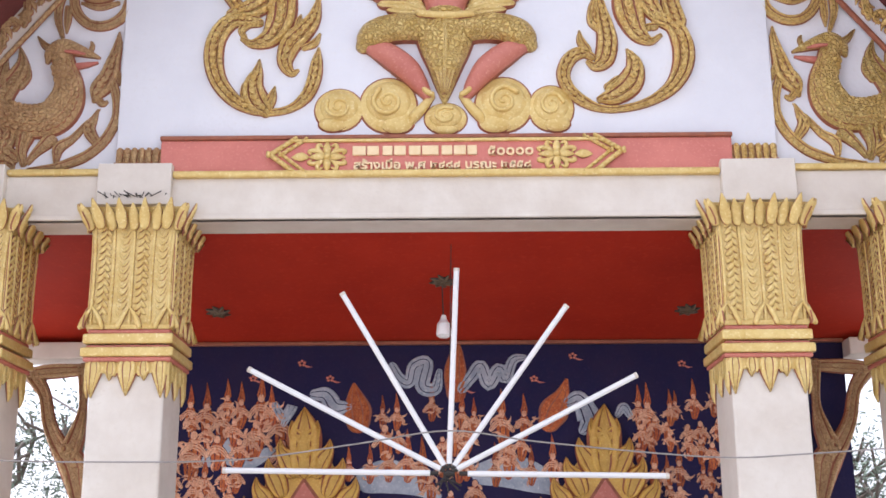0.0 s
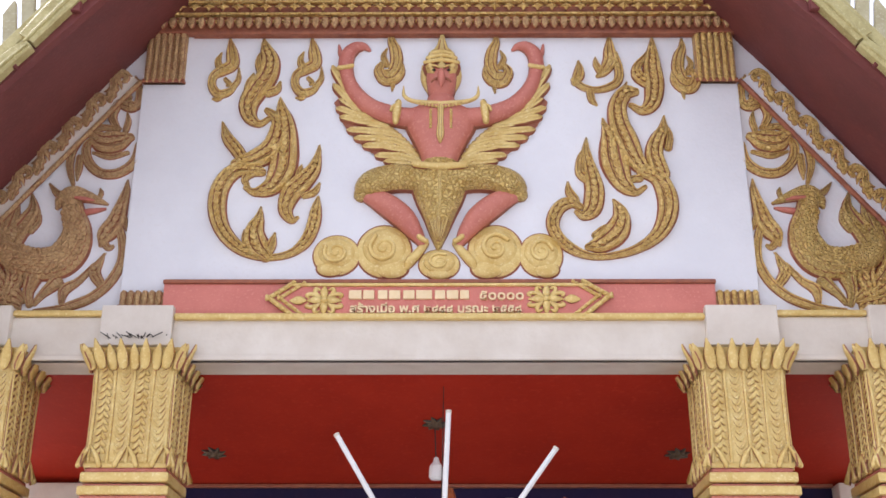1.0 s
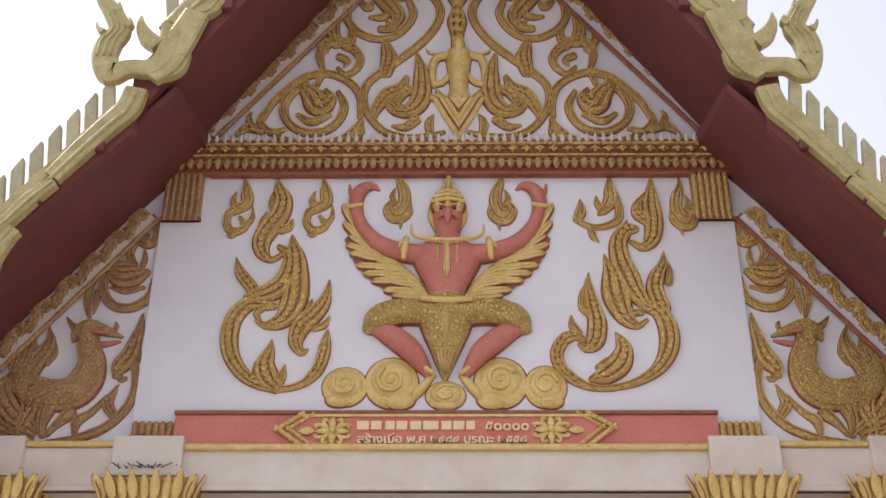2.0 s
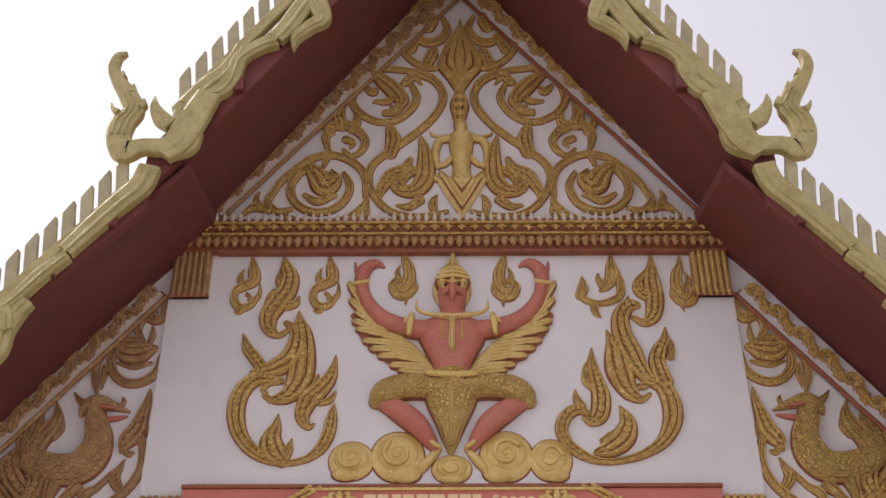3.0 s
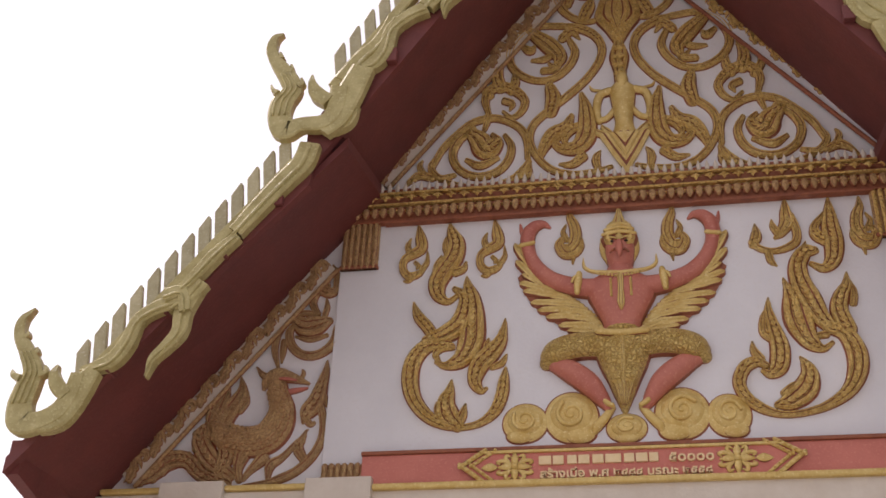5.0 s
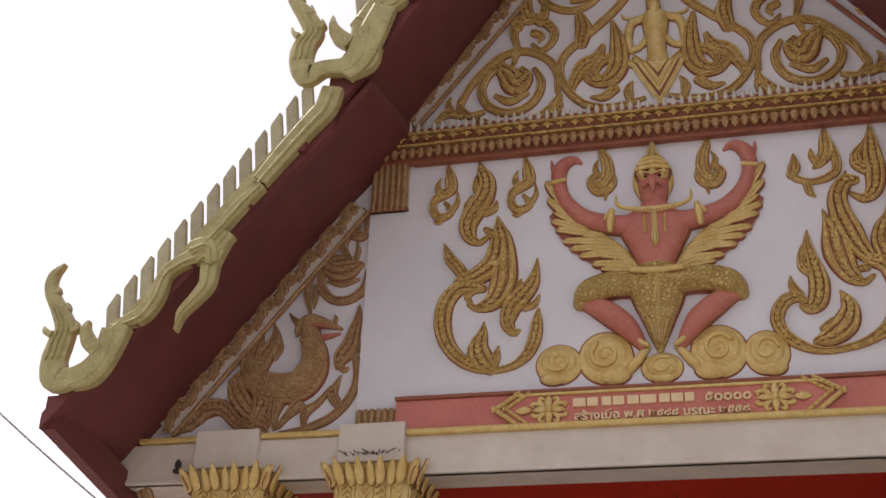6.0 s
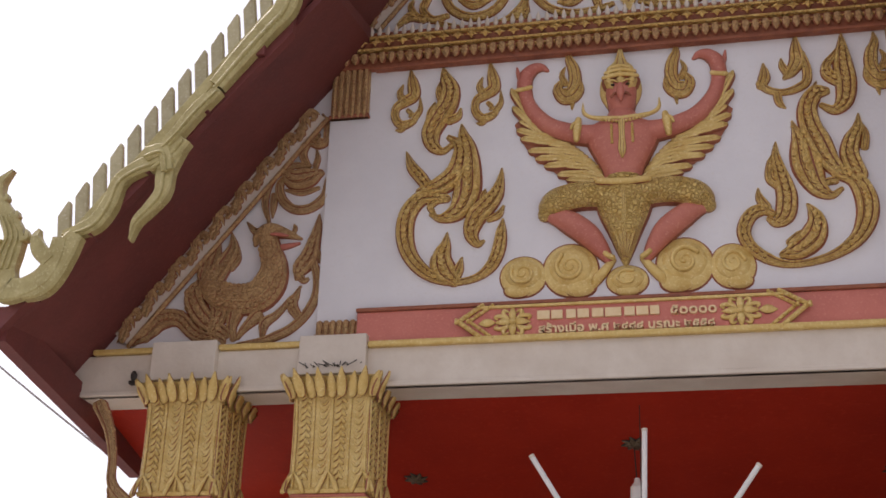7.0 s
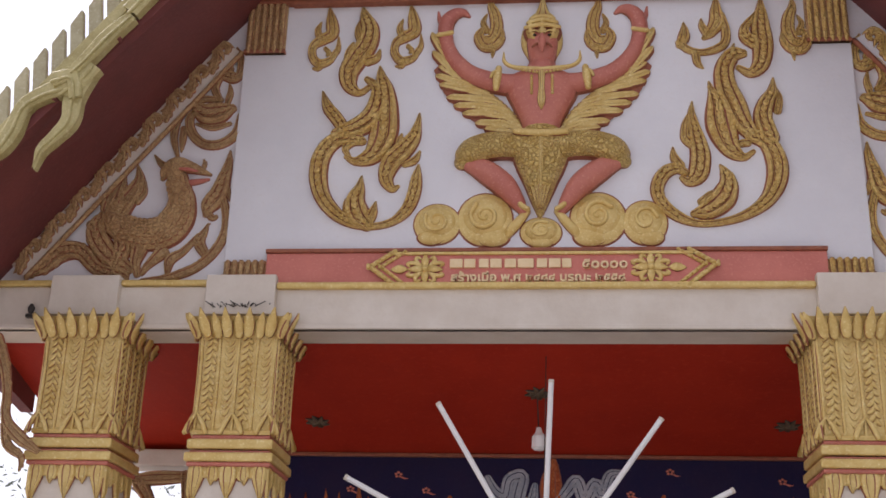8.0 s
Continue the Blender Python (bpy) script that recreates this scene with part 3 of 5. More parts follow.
# ---- cornice of carved rows ----
cor = base("cornice", 0.03, 0, L + 1.68, "gold and red carved cornice with rows of leaves and rosettes", "cornice", kind="structure")
for nm, z0, z1, d, m in (("bed", 0.0, 0.30, 0.055, EDGE), ("rail", 0.228, 0.248, 0.090, GOLD), ("rail", 0.128, 0.146, 0.090, GOLD), ("rail", 0.078, 0.092, 0.080, GOLD), ("foot", -0.012, 0.016, 0.06, EDGE)):
    w = 1.985 if nm != "foot" else 1.595
    part(nm, cube(-w, w, -d, 0.0, z0, z1, bevel=0.006), m, cor)
bm = bmesh.new()
stroke(bm, [(0, 0.0, 0.034), (0, 0.03, 0.030), (0, 0.075, 0.005)], 0.020, 0, 3, ROUND, 0, 0)
tooth = finish("tooth_leaf", bm, [CREAM], True)
bm = bmesh.new()
stroke(bm, [(0, 0.004, 0.050), (0, -0.028, 0.050), (0, -0.050, 0.032), (0, -0.062, 0.006)], 0.024, 0, 3, ((-1, 0), (-0.8, 0.8), (0, 1), (0.8, 0.8), (1, 0)), 0, 1)
hanging = finish("hanging_leaf", bm, [GOLD_BROWN, EDGE], True)
bm = bmesh.new()
for a in range(4):
    leaf(bm, 0.0, 0.0, a * math.pi / 2, 0.036, 0.030, 0.022, 0, 0.0)
dome(bm, 0, 0, 0.013, 0.013, 0.03, 0, 0, 0, 8, 2)
rosette = finish("rosette", bm, [GOLD, EDGE], True)
for i in range(72):
    again(tooth, "tooth_leaf", cor, (-1.96 + i * 0.0552, -0.045, 0.285))
for i in range(66):
    again(hanging, "hanging_leaf", cor, (-1.96 + i * 0.0603, -0.075, 0.080))
for i in range(44):
    again(rosette, "rosette", cor, (-1.95 + i * 0.0907, -0.085, 0.188), size=(1.1, 1, 0.85))


cor.scale = (1.0, 1.0, 0.90)


# ---- carved strips along the gable's slopes ----
def rake_strip(s, a, b, width, name, lean=0.0):
    a, b = np.array(a), np.array(b)
    d = b - a
    ln = np.linalg.norm(d)
    t, nrm = d / ln, np.array((-d[1], d[0])) / ln
    at = lambda u, v: (lean + s * (a + t * u + nrm * v)[0], (a + t * u + nrm * v)[1])
    bm = bmesh.new()
    prism(bm, [at(0, 0), at(ln, 0), at(ln, width * 0.92), at(0, width * 0.92)], 0.0, 0.04)
    ob = tagged(thing(name, bm, CREAM if s < 0 else WHITE), "sloping gable border carved with gold curling leaves", "carved border", "gable borders")
    bm = bmesh.new()
    for v in (0.01, ):
        stroke(bm, [(*at(0, v), 0.032), (*at(ln / 2, v), 0.032), (*at(ln, v), 0.032)], 0.034, 0.0, 3, ROUND, 0, 1)
    part("rail", bm, [EDGE if s > 0 else GOLD_BROWN, EDGE], ob, "red-brown rail", local=False)
    n = int(ln / 0.205)
    for i in range(n):
        u = (i + 0.5) * ln / n
        w = width
        bm = bmesh.new()
        c = stroke(bm, [(*at(u - 0.11, w * 0.25), 0.030), (*at(u - 0.045, w * 0.42), 0.040), (*at(u + 0.02, w * 0.72), 0.044), (*at(u + 0.075, w * 0.66), 0.040), (*at(u + 0.075, w * 0.40), 0.034), (*at(u + 0.035, w * 0.40), 0.016)], 0.034, 0.0, 5)
        frill(bm, c, 0.042, 0.75, 1 if s > 0 else -1, 0.026, 0.0)
        for q, ang, l in ((0.06, 0.5, 0.10), (-0.06, 2.3, 0.08), (0.02, 1.2, 0.10), (-0.02, 3.0, 0.07)):
            x, z = at(u + q, w * (0.78 if ang < 2 else 0.5))
            base_ang = math.atan2(t[1], s * t[0])
            leaf(bm, x, z, base_ang + s * ang, l, 0.042, 0.030, 0.0, 0.6 * s)
        part("leaf_curl", bm, [GOLD if (s > 0) else GOLD_BROWN, EDGE], ob, local=False, smooth=True)
    return ob


for s in (-1, 1):
    rake_strip(s, (3.06, -0.135), (1.885, 1.36), -0.185, "gable_border")
    rake_strip(s, (1.66, 2.005), (0.0, 4.16), -0.205, "gable_border", OFF)

WING = 0.03   # depth of the set-back side and upper walls
GROUPS = dict(scroll="flame scrolls", small="small flame motifs", cloud="carved clouds", bird="mythical birds", upper="upper gable scrolls")


def relief(name, strokes, label, category, group, y=0.0, h=0.045, mats=(GOLD, EDGE), frills=(), leafy=0.9):
    """A stem with its flame leaves as parts."""
    ob = None
    for i, pts in enumerate(strokes):
        bm = bmesh.new()
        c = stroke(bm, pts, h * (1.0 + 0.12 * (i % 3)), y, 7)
        for side in (1, -1):
            if (i, side) in frills:
                frill(bm, c, 0.075, leafy * 0.62, side, h * 0.8, y)
        if group != "small":
            scales(bm, c, y, h * (1.0 + 0.12 * (i % 3)))
        if ob is None:
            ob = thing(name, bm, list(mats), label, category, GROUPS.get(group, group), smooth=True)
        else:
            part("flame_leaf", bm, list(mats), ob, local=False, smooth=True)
    return ob


# ---- middle panel: two tall flame scrolls ----
LEFT_SCROLL = (
    [(-1.077, 0.741, 0.076), (-1.209, 0.736, 0.105), (-1.294, 0.635, 0.12), (-1.31, 0.495, 0.12), (-1.274, 0.361, 0.103), (-1.189, 0.252, 0.087), (-1.084, 0.188, 0.062), (-0.97, 0.168, 0.047), (-0.852, 0.195, 0.053), (-0.769, 0.268, 0.078), (-0.729, 0.37, 0.087), (-0.716, 0.472, 0.073), (-0.706, 0.561, 0.019)],
    [(-1.151, 0.624, 0.03), (-1.084, 0.591, 0.06), (-0.988, 0.629, 0.127), (-0.931, 0.75, 0.182), (-0.925, 0.911, 0.178), (-0.93, 1.056, 0.127), (-0.958, 1.162, 0.072), (-0.97, 1.243, 0.012)],
    [(-1.223, 0.776, 0.068), (-1.106, 0.806, 0.129), (-1.004, 0.884, 0.147), (-0.968, 1.014, 0.118), (-0.991, 1.099, 0.071), (-1.049, 1.151, 0.04)],
    [(-0.902, 0.891, 0.061), (-0.886, 0.993, 0.05), (-0.891, 1.097, 0.012)],
    [(-1.164, 0.798, 0.076), (-1.22, 0.881, 0.085), (-1.281, 0.963, 0.074), (-1.319, 1.072, 0.012)],
    [(-1.05, 0.724, 0.056), (-1.115, 0.718, 0.06), (-1.155, 0.675, 0.049), (-1.13, 0.627, 0.026)],
    [(-1.023, 1.1, 0.035), (-1.087, 1.055, 0.051), (-1.149, 1.102, 0.095), (-1.163, 1.195, 0.135), (-1.118, 1.297, 0.154), (-1.061, 1.392, 0.147), (-1.044, 1.497, 0.124), (-1.077, 1.588, 0.083), (-1.097, 1.665, 0.017)],
    [(-1.049, 1.271, 0.065), (-0.995, 1.295, 0.056), (-0.976, 1.351, 0.02)],
    [(-1.179, 1.222, 0.055), (-1.173, 1.334, 0.049), (-1.145, 1.416, 0.012)],
    [(-1.096, 1.41, 0.057), (-1.12, 1.487, 0.05), (-1.117, 1.562, 0.012)],
    [(-0.822, 0.426, 0.022), (-0.859, 0.407, 0.051), (-0.898, 0.476, 0.095), (-0.872, 0.58, 0.133), (-0.805, 0.656, 0.129), (-0.745, 0.734, 0.096), (-0.72, 0.83, 0.05), (-0.712, 0.911, 0.012)],
    [(-0.793, 0.563, 0.037), (-0.732, 0.592, 0.051), (-0.699, 0.655, 0.015)],
    [(-0.833, 0.657, 0.052), (-0.826, 0.728, 0.045), (-0.814, 0.776, 0.011)],
    [(-0.994, 0.172, 0.08), (-1.053, 0.235, 0.154), (-1.076, 0.324, 0.131), (-1.054, 0.414, 0.069), (-1.046, 0.498, 0.011)],
    [(-1.001, 0.175, 0.057), (-0.971, 0.248, 0.065), (-0.952, 0.33, 0.011)],
    [(-1.094, 0.228, 0.064), (-1.129, 0.288, 0.047), (-1.137, 0.348, 0.011)],
)
RIGHT_SCROLL = (
    [(1.224, 0.727, 0.082), (1.32, 0.678, 0.111), (1.366, 0.561, 0.134), (1.357, 0.432, 0.127), (1.291, 0.309, 0.092), (1.17, 0.223, 0.063), (1.031, 0.179, 0.048), (0.896, 0.173, 0.048), (0.782, 0.219, 0.07), (0.702, 0.297, 0.078), (0.674, 0.391, 0.085), (0.715, 0.485, 0.087), (0.787, 0.518, 0.073), (0.847, 0.49, 0.044)],
    [(1.337, 0.706, 0.126), (1.306, 0.837, 0.118), (1.328, 0.934, 0.103), (1.369, 1.015, 0.066), (1.384, 1.11, 0.012)],
    [(1.394, 0.884, 0.054), (1.409, 0.964, 0.046), (1.395, 1.048, 0.012)],
    [(1.241, 0.625, 0.029), (1.178, 0.587, 0.055), (1.108, 0.643, 0.125), (1.065, 0.782, 0.19), (1.049, 0.923, 0.153), (1.022, 1.014, 0.061), (1.003, 1.093, 0.012)],
    [(1.241, 0.72, 0.081), (1.187, 0.808, 0.129), (1.142, 0.93, 0.161), (1.102, 1.062, 0.139), (1.102, 1.179, 0.121), (1.153, 1.263, 0.103), (1.221, 1.275, 0.055)],
    [(1.212, 0.68, 0.052), (1.158, 0.67, 0.048), (1.126, 0.628, 0.029)],
    [(1.182, 1.182, 0.036), (1.251, 1.142, 0.066), (1.314, 1.196, 0.107), (1.338, 1.315, 0.131), (1.333, 1.441, 0.127), (1.339, 1.565, 0.074), (1.344, 1.673, 0.013)],
    [(1.292, 1.337, 0.079), (1.239, 1.387, 0.081), (1.239, 1.456, 0.061), (1.286, 1.522, 0.04), (1.314, 1.575, 0.012)],
    [(1.143, 1.229, 0.07), (1.145, 1.289, 0.04), (1.169, 1.348, 0.012)],
    [(0.817, 0.461, 0.033), (0.86, 0.433, 0.065), (0.912, 0.481, 0.121), (0.932, 0.592, 0.128), (0.92, 0.694, 0.108), (0.905, 0.773, 0.082), (0.892, 0.873, 0.053), (0.899, 0.959, 0.011)],
    [(0.886, 0.671, 0.059), (0.847, 0.719, 0.057), (0.855, 0.815, 0.045), (0.886, 0.894, 0.012)],
    [(0.813, 0.533, 0.065), (0.779, 0.595, 0.052), (0.774, 0.662, 0.011)],
    [(0.877, 0.232, 0.05), (0.953, 0.252, 0.124), (1.045, 0.325, 0.159), (1.082, 0.418, 0.12), (1.065, 0.493, 0.062), (1.039, 0.545, 0.011)],
    [(0.925, 0.305, 0.057), (0.98, 0.355, 0.043), (1.015, 0.37, 0.011)],
)
MOTIF_CURL = (
    [(-0.733, 1.349, 0.016), (-0.775, 1.29, 0.053), (-0.842, 1.27, 0.065), (-0.888, 1.327, 0.061), (-0.884, 1.397, 0.061), (-0.827, 1.44, 0.082), (-0.772, 1.483, 0.092), (-0.78, 1.572, 0.083), (-0.8, 1.681, 0.012)],
    [(-0.82, 1.278, 0.048), (-0.847, 1.236, 0.04), (-0.884, 1.241, 0.012)],
    [(-0.835, 1.44, 0.057), (-0.864, 1.503, 0.049), (-0.845, 1.573, 0.012)],
    [(-0.761, 1.315, 0.049), (-0.727, 1.376, 0.04), (-0.73, 1.464, 0.012)],
    [(-0.809, 1.378, 0.033), (-0.785, 1.35, 0.036), (-0.799, 1.325, 0.016)],
)
MOTIF_BUD = (
    [(-0.362, 1.482, 0.041), (-0.381, 1.429, 0.074), (-0.346, 1.362, 0.081), (-0.287, 1.366, 0.08), (-0.246, 1.417, 0.065), (-0.235, 1.487, 0.016)],
    [(-0.347, 1.419, 0.04), (-0.301, 1.418, 0.072), (-0.273, 1.488, 0.09), (-0.281, 1.578, 0.083), (-0.307, 1.65, 0.058), (-0.308, 1.724, 0.012)],
    [(-0.332, 1.472, 0.049), (-0.355, 1.535, 0.041), (-0.333, 1.596, 0.012)],
    [(-0.301, 1.361, 0.064), (-0.294, 1.322, 0.032), (-0.297, 1.283, 0.012)],
)
MOTIF_FORK = (
    [(0.988, 1.388, 0.032), (1.028, 1.422, 0.073), (1.073, 1.5, 0.106), (1.072, 1.58, 0.082), (1.075, 1.689, 0.012)],
    [(1.099, 1.544, 0.057), (1.123, 1.437, 0.063), (1.111, 1.351, 0.063), (1.048, 1.305, 0.057), (0.966, 1.289, 0.047), (0.887, 1.312, 0.052), (0.84, 1.365, 0.055)],
    [(0.844, 1.339, 0.056), (0.872, 1.408, 0.081), (0.872, 1.505, 0.012)],
    [(1.006, 1.422, 0.056), (0.982, 1.475, 0.048), (0.979, 1.529, 0.012)],
    [(0.936, 1.276, 0.056), (0.945, 1.217, 0.051), (0.979, 1.178, 0.012)],
)
relief("flame_scroll", [[(q[0] - 0.022, q[1], q[2] * 0.86) for q in p] for p in LEFT_SCROLL], "tall gold flame scroll relief with red edges on white wall", "relief", "scroll", frills=((1, -1), (6, 1), (10, -1), (13, 1)), leafy=0.5)
relief("flame_scroll", [[(q[0], q[1], q[2] * 0.86) for q in p] for p in RIGHT_SCROLL], "tall gold flame scroll relief with red edges on white wall", "relief", "scroll", frills=((3, 1), (6, -1), (9, -1), (12, -1)), leafy=0.5)


def motif(lines, x=0.0, z=0.0, about=None):
    """A small flame moved by x, z, or turned over about an upright line."""
    moved = [[((2 * about - q[0] if about is not None else q[0]) + x, q[1] + z, q[2] * 0.82) for q in line] for line in lines]
    relief("flame_motif", moved, "small gold flame motif relief on white wall", "relief", "small", h=0.034)


motif(MOTIF_CURL, -0.015)
motif(MOTIF_CURL, -0.535, -0.006)
motif(MOTIF_BUD)
motif(MOTIF_BUD, 0.0, -0.017, about=0.024)
motif(MOTIF_BUD, 0.0, -0.06, about=0.611)
motif(MOTIF_FORK)


# ---- clouds under the figure ----
def cloud(x, z, rx, rz, turn, lobe):
    """A flat-footed swirl: low rim, raised boss and a tight spiral."""
    bm = bmesh.new()
    dome(bm, x, z, rx, rz, 0.026, 0.0, 0, 1, 32, 4)
    dome(bm, x + lobe * rx * 0.55, z - rz * 0.62, rx * 0.62, rz * 0.40, 0.030, 0.0, 0, 1, 24, 3)
    dome(bm, x, z + rz * 0.10, rx * 0.80, rz * 0.76, 0.046, 0.0, 0, 0, 28, 4)
    pts = []
    for i in range(13):
        a, r = turn + i * 0.85, 0.52 - i * 0.038
        pts.append((x + rx * r * math.cos(a), z + rz * (0.08 + r * math.sin(a)), (rx + rz) * 0.5 * (0.18 - 0.006 * i)))
    stroke(bm, pts, 0.020, -0.038, 6, ROUND, 0, 0)
    thing("carved_cloud", bm, [GOLD_SMOOTH, EDGE], "pale gold carved swirling cloud under the winged figure", "carved cloud", "carved clouds", smooth=True)


for x, z, rx, rz, turn, lobe in ((-0.605, 0.165, 0.146, 0.128, 2.6, -0.4), (-0.325, 0.190, 0.172, 0.166, 2.2, 0.5), (0.330, 0.190, 0.172, 0.166, 0.6, -0.5), (0.598, 0.165, 0.136, 0.138, 0.2, 0.4), (0.0, 0.108, 0.128, 0.095, 1.0, 0.0)):
    cloud(x, z + 0.014, rx, rz * 1.06, turn, lobe)


# ---- winged guardian figure: one plain mesh ----
bm = bmesh.new()
SK, GD, ED, GS, DK = 0, 1, 2, 3, 4
MID = 0.008
LINES = (  # curve, height, colour, plane
    ([(-0.094, 1.079, 0.157), (-0.203, 1.085, 0.141), (-0.323, 1.113, 0.133), (-0.434, 1.166, 0.121), (-0.524, 1.258, 0.108), (-0.575, 1.362, 0.096), (-0.592, 1.468, 0.097), (-0.587, 1.538, 0.091)], 0.085, SK, 0.0),
    ([(-0.588, 1.459, 0.089), (-0.580, 1.538, 0.098), (-0.536, 1.591, 0.083), (-0.483, 1.603, 0.058), (-0.445, 1.580, 0.025)], 0.070, SK, 0.0),
    ([(-0.609, 1.512, 0.037), (-0.629, 1.562, 0.033), (-0.639, 1.621, 0.013)], 0.050, SK, 0.0),
    ([(-0.440, 0.560, 0.080), (-0.345, 0.520, 0.140), (-0.225, 0.425, 0.150), (-0.148, 0.328, 0.108), (-0.098, 0.249, 0.056)], 0.104, SK, 0.0),
    ([(-0.027, 0.635, 0.180), (-0.168, 0.672, 0.180), (-0.309, 0.668, 0.182), (-0.400, 0.632, 0.186), (-0.448, 0.596, 0.150), (-0.468, 0.570, 0.100)], 0.112, GS, 0.0),
    ([(-0.079, 0.256, 0.043), (-0.127, 0.191, 0.059), (-0.175, 0.134, 0.063), (-0.201, 0.085, 0.027)], 0.085, GD, 0.0),
    ([(-0.120, 0.285, 0.030), (-0.100, 0.268, 0.032), (-0.075, 0.255, 0.030)], 0.040, GD, -0.045),
    ([(0.008, 1.148, 0.034), (-0.094, 1.156, 0.032), (-0.174, 1.172, 0.026), (-0.218, 1.208, 0.024), (-0.222, 1.272, 0.008)], 0.026, GD, -0.085),
    ([(-0.060, 1.270, 0.036), (-0.088, 1.340, 0.050), (-0.100, 1.400, 0.044), (-0.108, 1.470, 0.010)], 0.075, GD, 0.0),
    ([(-0.252, 1.165, 0.040), (-0.262, 1.100, 0.052), (-0.268, 1.030, 0.036)], 0.030, GD, -0.075),
    ([(-0.246, 1.145, 0.016), (-0.285, 1.130, 0.020), (-0.300, 1.095, 0.016)], 0.018, GD, -0.092),
    ([(-0.632, 1.425, 0.026), (-0.588, 1.428, 0.030), (-0.545, 1.440, 0.026)], 0.030, GD, -0.050),
)
blade = ((-1.08, 0), (-1.0, 0.55), (-0.84, 0.66), (-0.74, 1.0), (-0.10, 1.0), (0, 0.72), (0.10, 1.0), (0.74, 1.0), (0.84, 0.66), (1.0, 0.55), (1.08, 0))
inner = glide([(-0.075, 0.737, 0.03), (-0.168, 0.900, 0.03), (-0.311, 1.042, 0.03), (-0.458, 1.133, 0.03), (-0.559, 1.306, 0.03)], 6)
outer = glide([(-0.090, 0.730, 0.03), (-0.262, 0.765, 0.03), (-0.420, 0.856, 0.03), (-0.572, 1.014, 0.03), (-0.655, 1.200, 0.03)], 6)
for s in (1, -1):
    side = lambda pts: [(p[0] if s > 0 else 2 * MID - p[0], *p[1:]) for p in pts]
    for pts, h, m, plane in LINES:
        stroke(bm, side(pts), h, plane, 6, ROUND, m, m if plane < 0 else ED)
    # wing: three layers of overlapping feathers that sweep from the flank towards the wrist
    at_in = lambda u: inner[max(0, min(24, int(round(u * 24))))]
    at_out = lambda u: outer[max(0, min(24, int(round(u * 24))))]
    for a, b, c, d in zip(outer[:-1], outer[1:], inner[1:], inner[:-1]):
        vs = [bm.verts.new((w[0] if s > 0 else 2 * MID - w[0], yy, w[1])) for w, yy in ((a, -0.012), (b, -0.012), (c, -0.016), (d, -0.016))]
        bm.faces.new(vs).material_index = ED
    for layer, (reach, share, n_f) in enumerate(((0.30, 1.0, 11), (0.24, 0.66, 10), (0.17, 0.34, 9))):
        for j in range(n_f):
            u = -0.12 + j * 0.98 / (n_f - 1)
            v = min(u + reach, 1.12)
            a = at_in(u) * 0.96 + at_out(u) * 0.04
            b = at_out(v) * share + at_in(v) * (1 - share)
            if v > 1.0:
                b = b + np.array((-0.02, 0.27, 0.0)) * (v - 1.0) / 0.12
            m = (a + b) / 2 + (at_out(u + reach * 0.4) - at_in(u + reach * 0.4)) * 0.20 * share
            q = [(a[0], a[1], 0.030), (*(a * 0.45 + m * 0.55)[:2], 0.052), (*(m * 0.35 + b * 0.65)[:2], 0.054), (b[0], b[1], 0.014)]
            stroke(bm, side(q), 0.032 + 0.013 * layer + 0.0020 * j, 0.0, 4, blade, GD, ED, 3)
    # small covert feathers where the wing meets arm and flank
    for j in range(12):
        w, v = at_in(j / 12), at_in(j / 12 + 0.10)
        d = (v - w)[:2] / (np.linalg.norm((v - w)[:2]) + 1e-9)
        for k in (0, 1):
            off = np.array((-d[1], d[0])) * (0.020 + 0.034 * k)
            q = [(w[0] + off[0] - d[0] * 0.02, w[1] + off[1] - d[1] * 0.02, 0.030), (w[0] + off[0] + d[0] * 0.04, w[1] + off[1] + d[1] * 0.04, 0.040), (w[0] + off[0] + d[0] * 0.085, w[1] + off[1] + d[1] * 0.085, 0.012)]
            stroke(bm, side(q), 0.072 - 0.012 * k, 0.0, 3, ROUND, GD, ED)
    # cords of beads on the chest
    for k in range(7):
        dome(bm, MID + s * 0.062, 1.095 - k * 0.019, 0.010, 0.010, 0.016, -0.104, GD, GD, 8, 2)
    for k in range(6):
        dome(bm, MID + s * (0.030 + 0.021 * k), 1.118 + 0.004 * k, 0.010, 0.010, 0.016, -0.112, GD, GD, 8, 2)
# trunk and pleated loincloth
stroke(bm, [(0.008, 1.172, 0.200), (0.007, 1.115, 0.450), (0.006, 1.020, 0.440), (0.004, 0.904, 0.330), (0.003, 0.807, 0.246), (0.002, 0.712, 0.233)], 0.105, 0.0, 6, ROUND, SK, ED)
stroke(bm, [(0.002, 0.712, 0.270), (0.0, 0.626, 0.345), (-0.001, 0.522, 0.293), (-0.002, 0.419, 0.201), (-0.004, 0.314, 0.115), (-0.005, 0.211, 0.021)], 0.108, 0.0, 6, ROUND, GS, ED)
for k in (-2.2, -1.1, 0.0, 1.1, 2.2):
    stroke(bm, [(0.002 + k * 0.052, 0.690, 0.026), (k * 0.036, 0.520, 0.026), (-0.002 + k * 0.022, 0.390, 0.022), (-0.004 + k * 0.005, 0.240, 0.010)], 0.026, -0.096 + 0.010 * abs(k), 5, CARVED, GD, ED)
stroke(bm, [(-0.146, 0.731, 0.046), (-0.075, 0.721, 0.045), (0.002, 0.716, 0.049), (0.080, 0.719, 0.045), (0.150, 0.724, 0.045)], 0.030, -0.095, 5, ROUND, GD, ED)
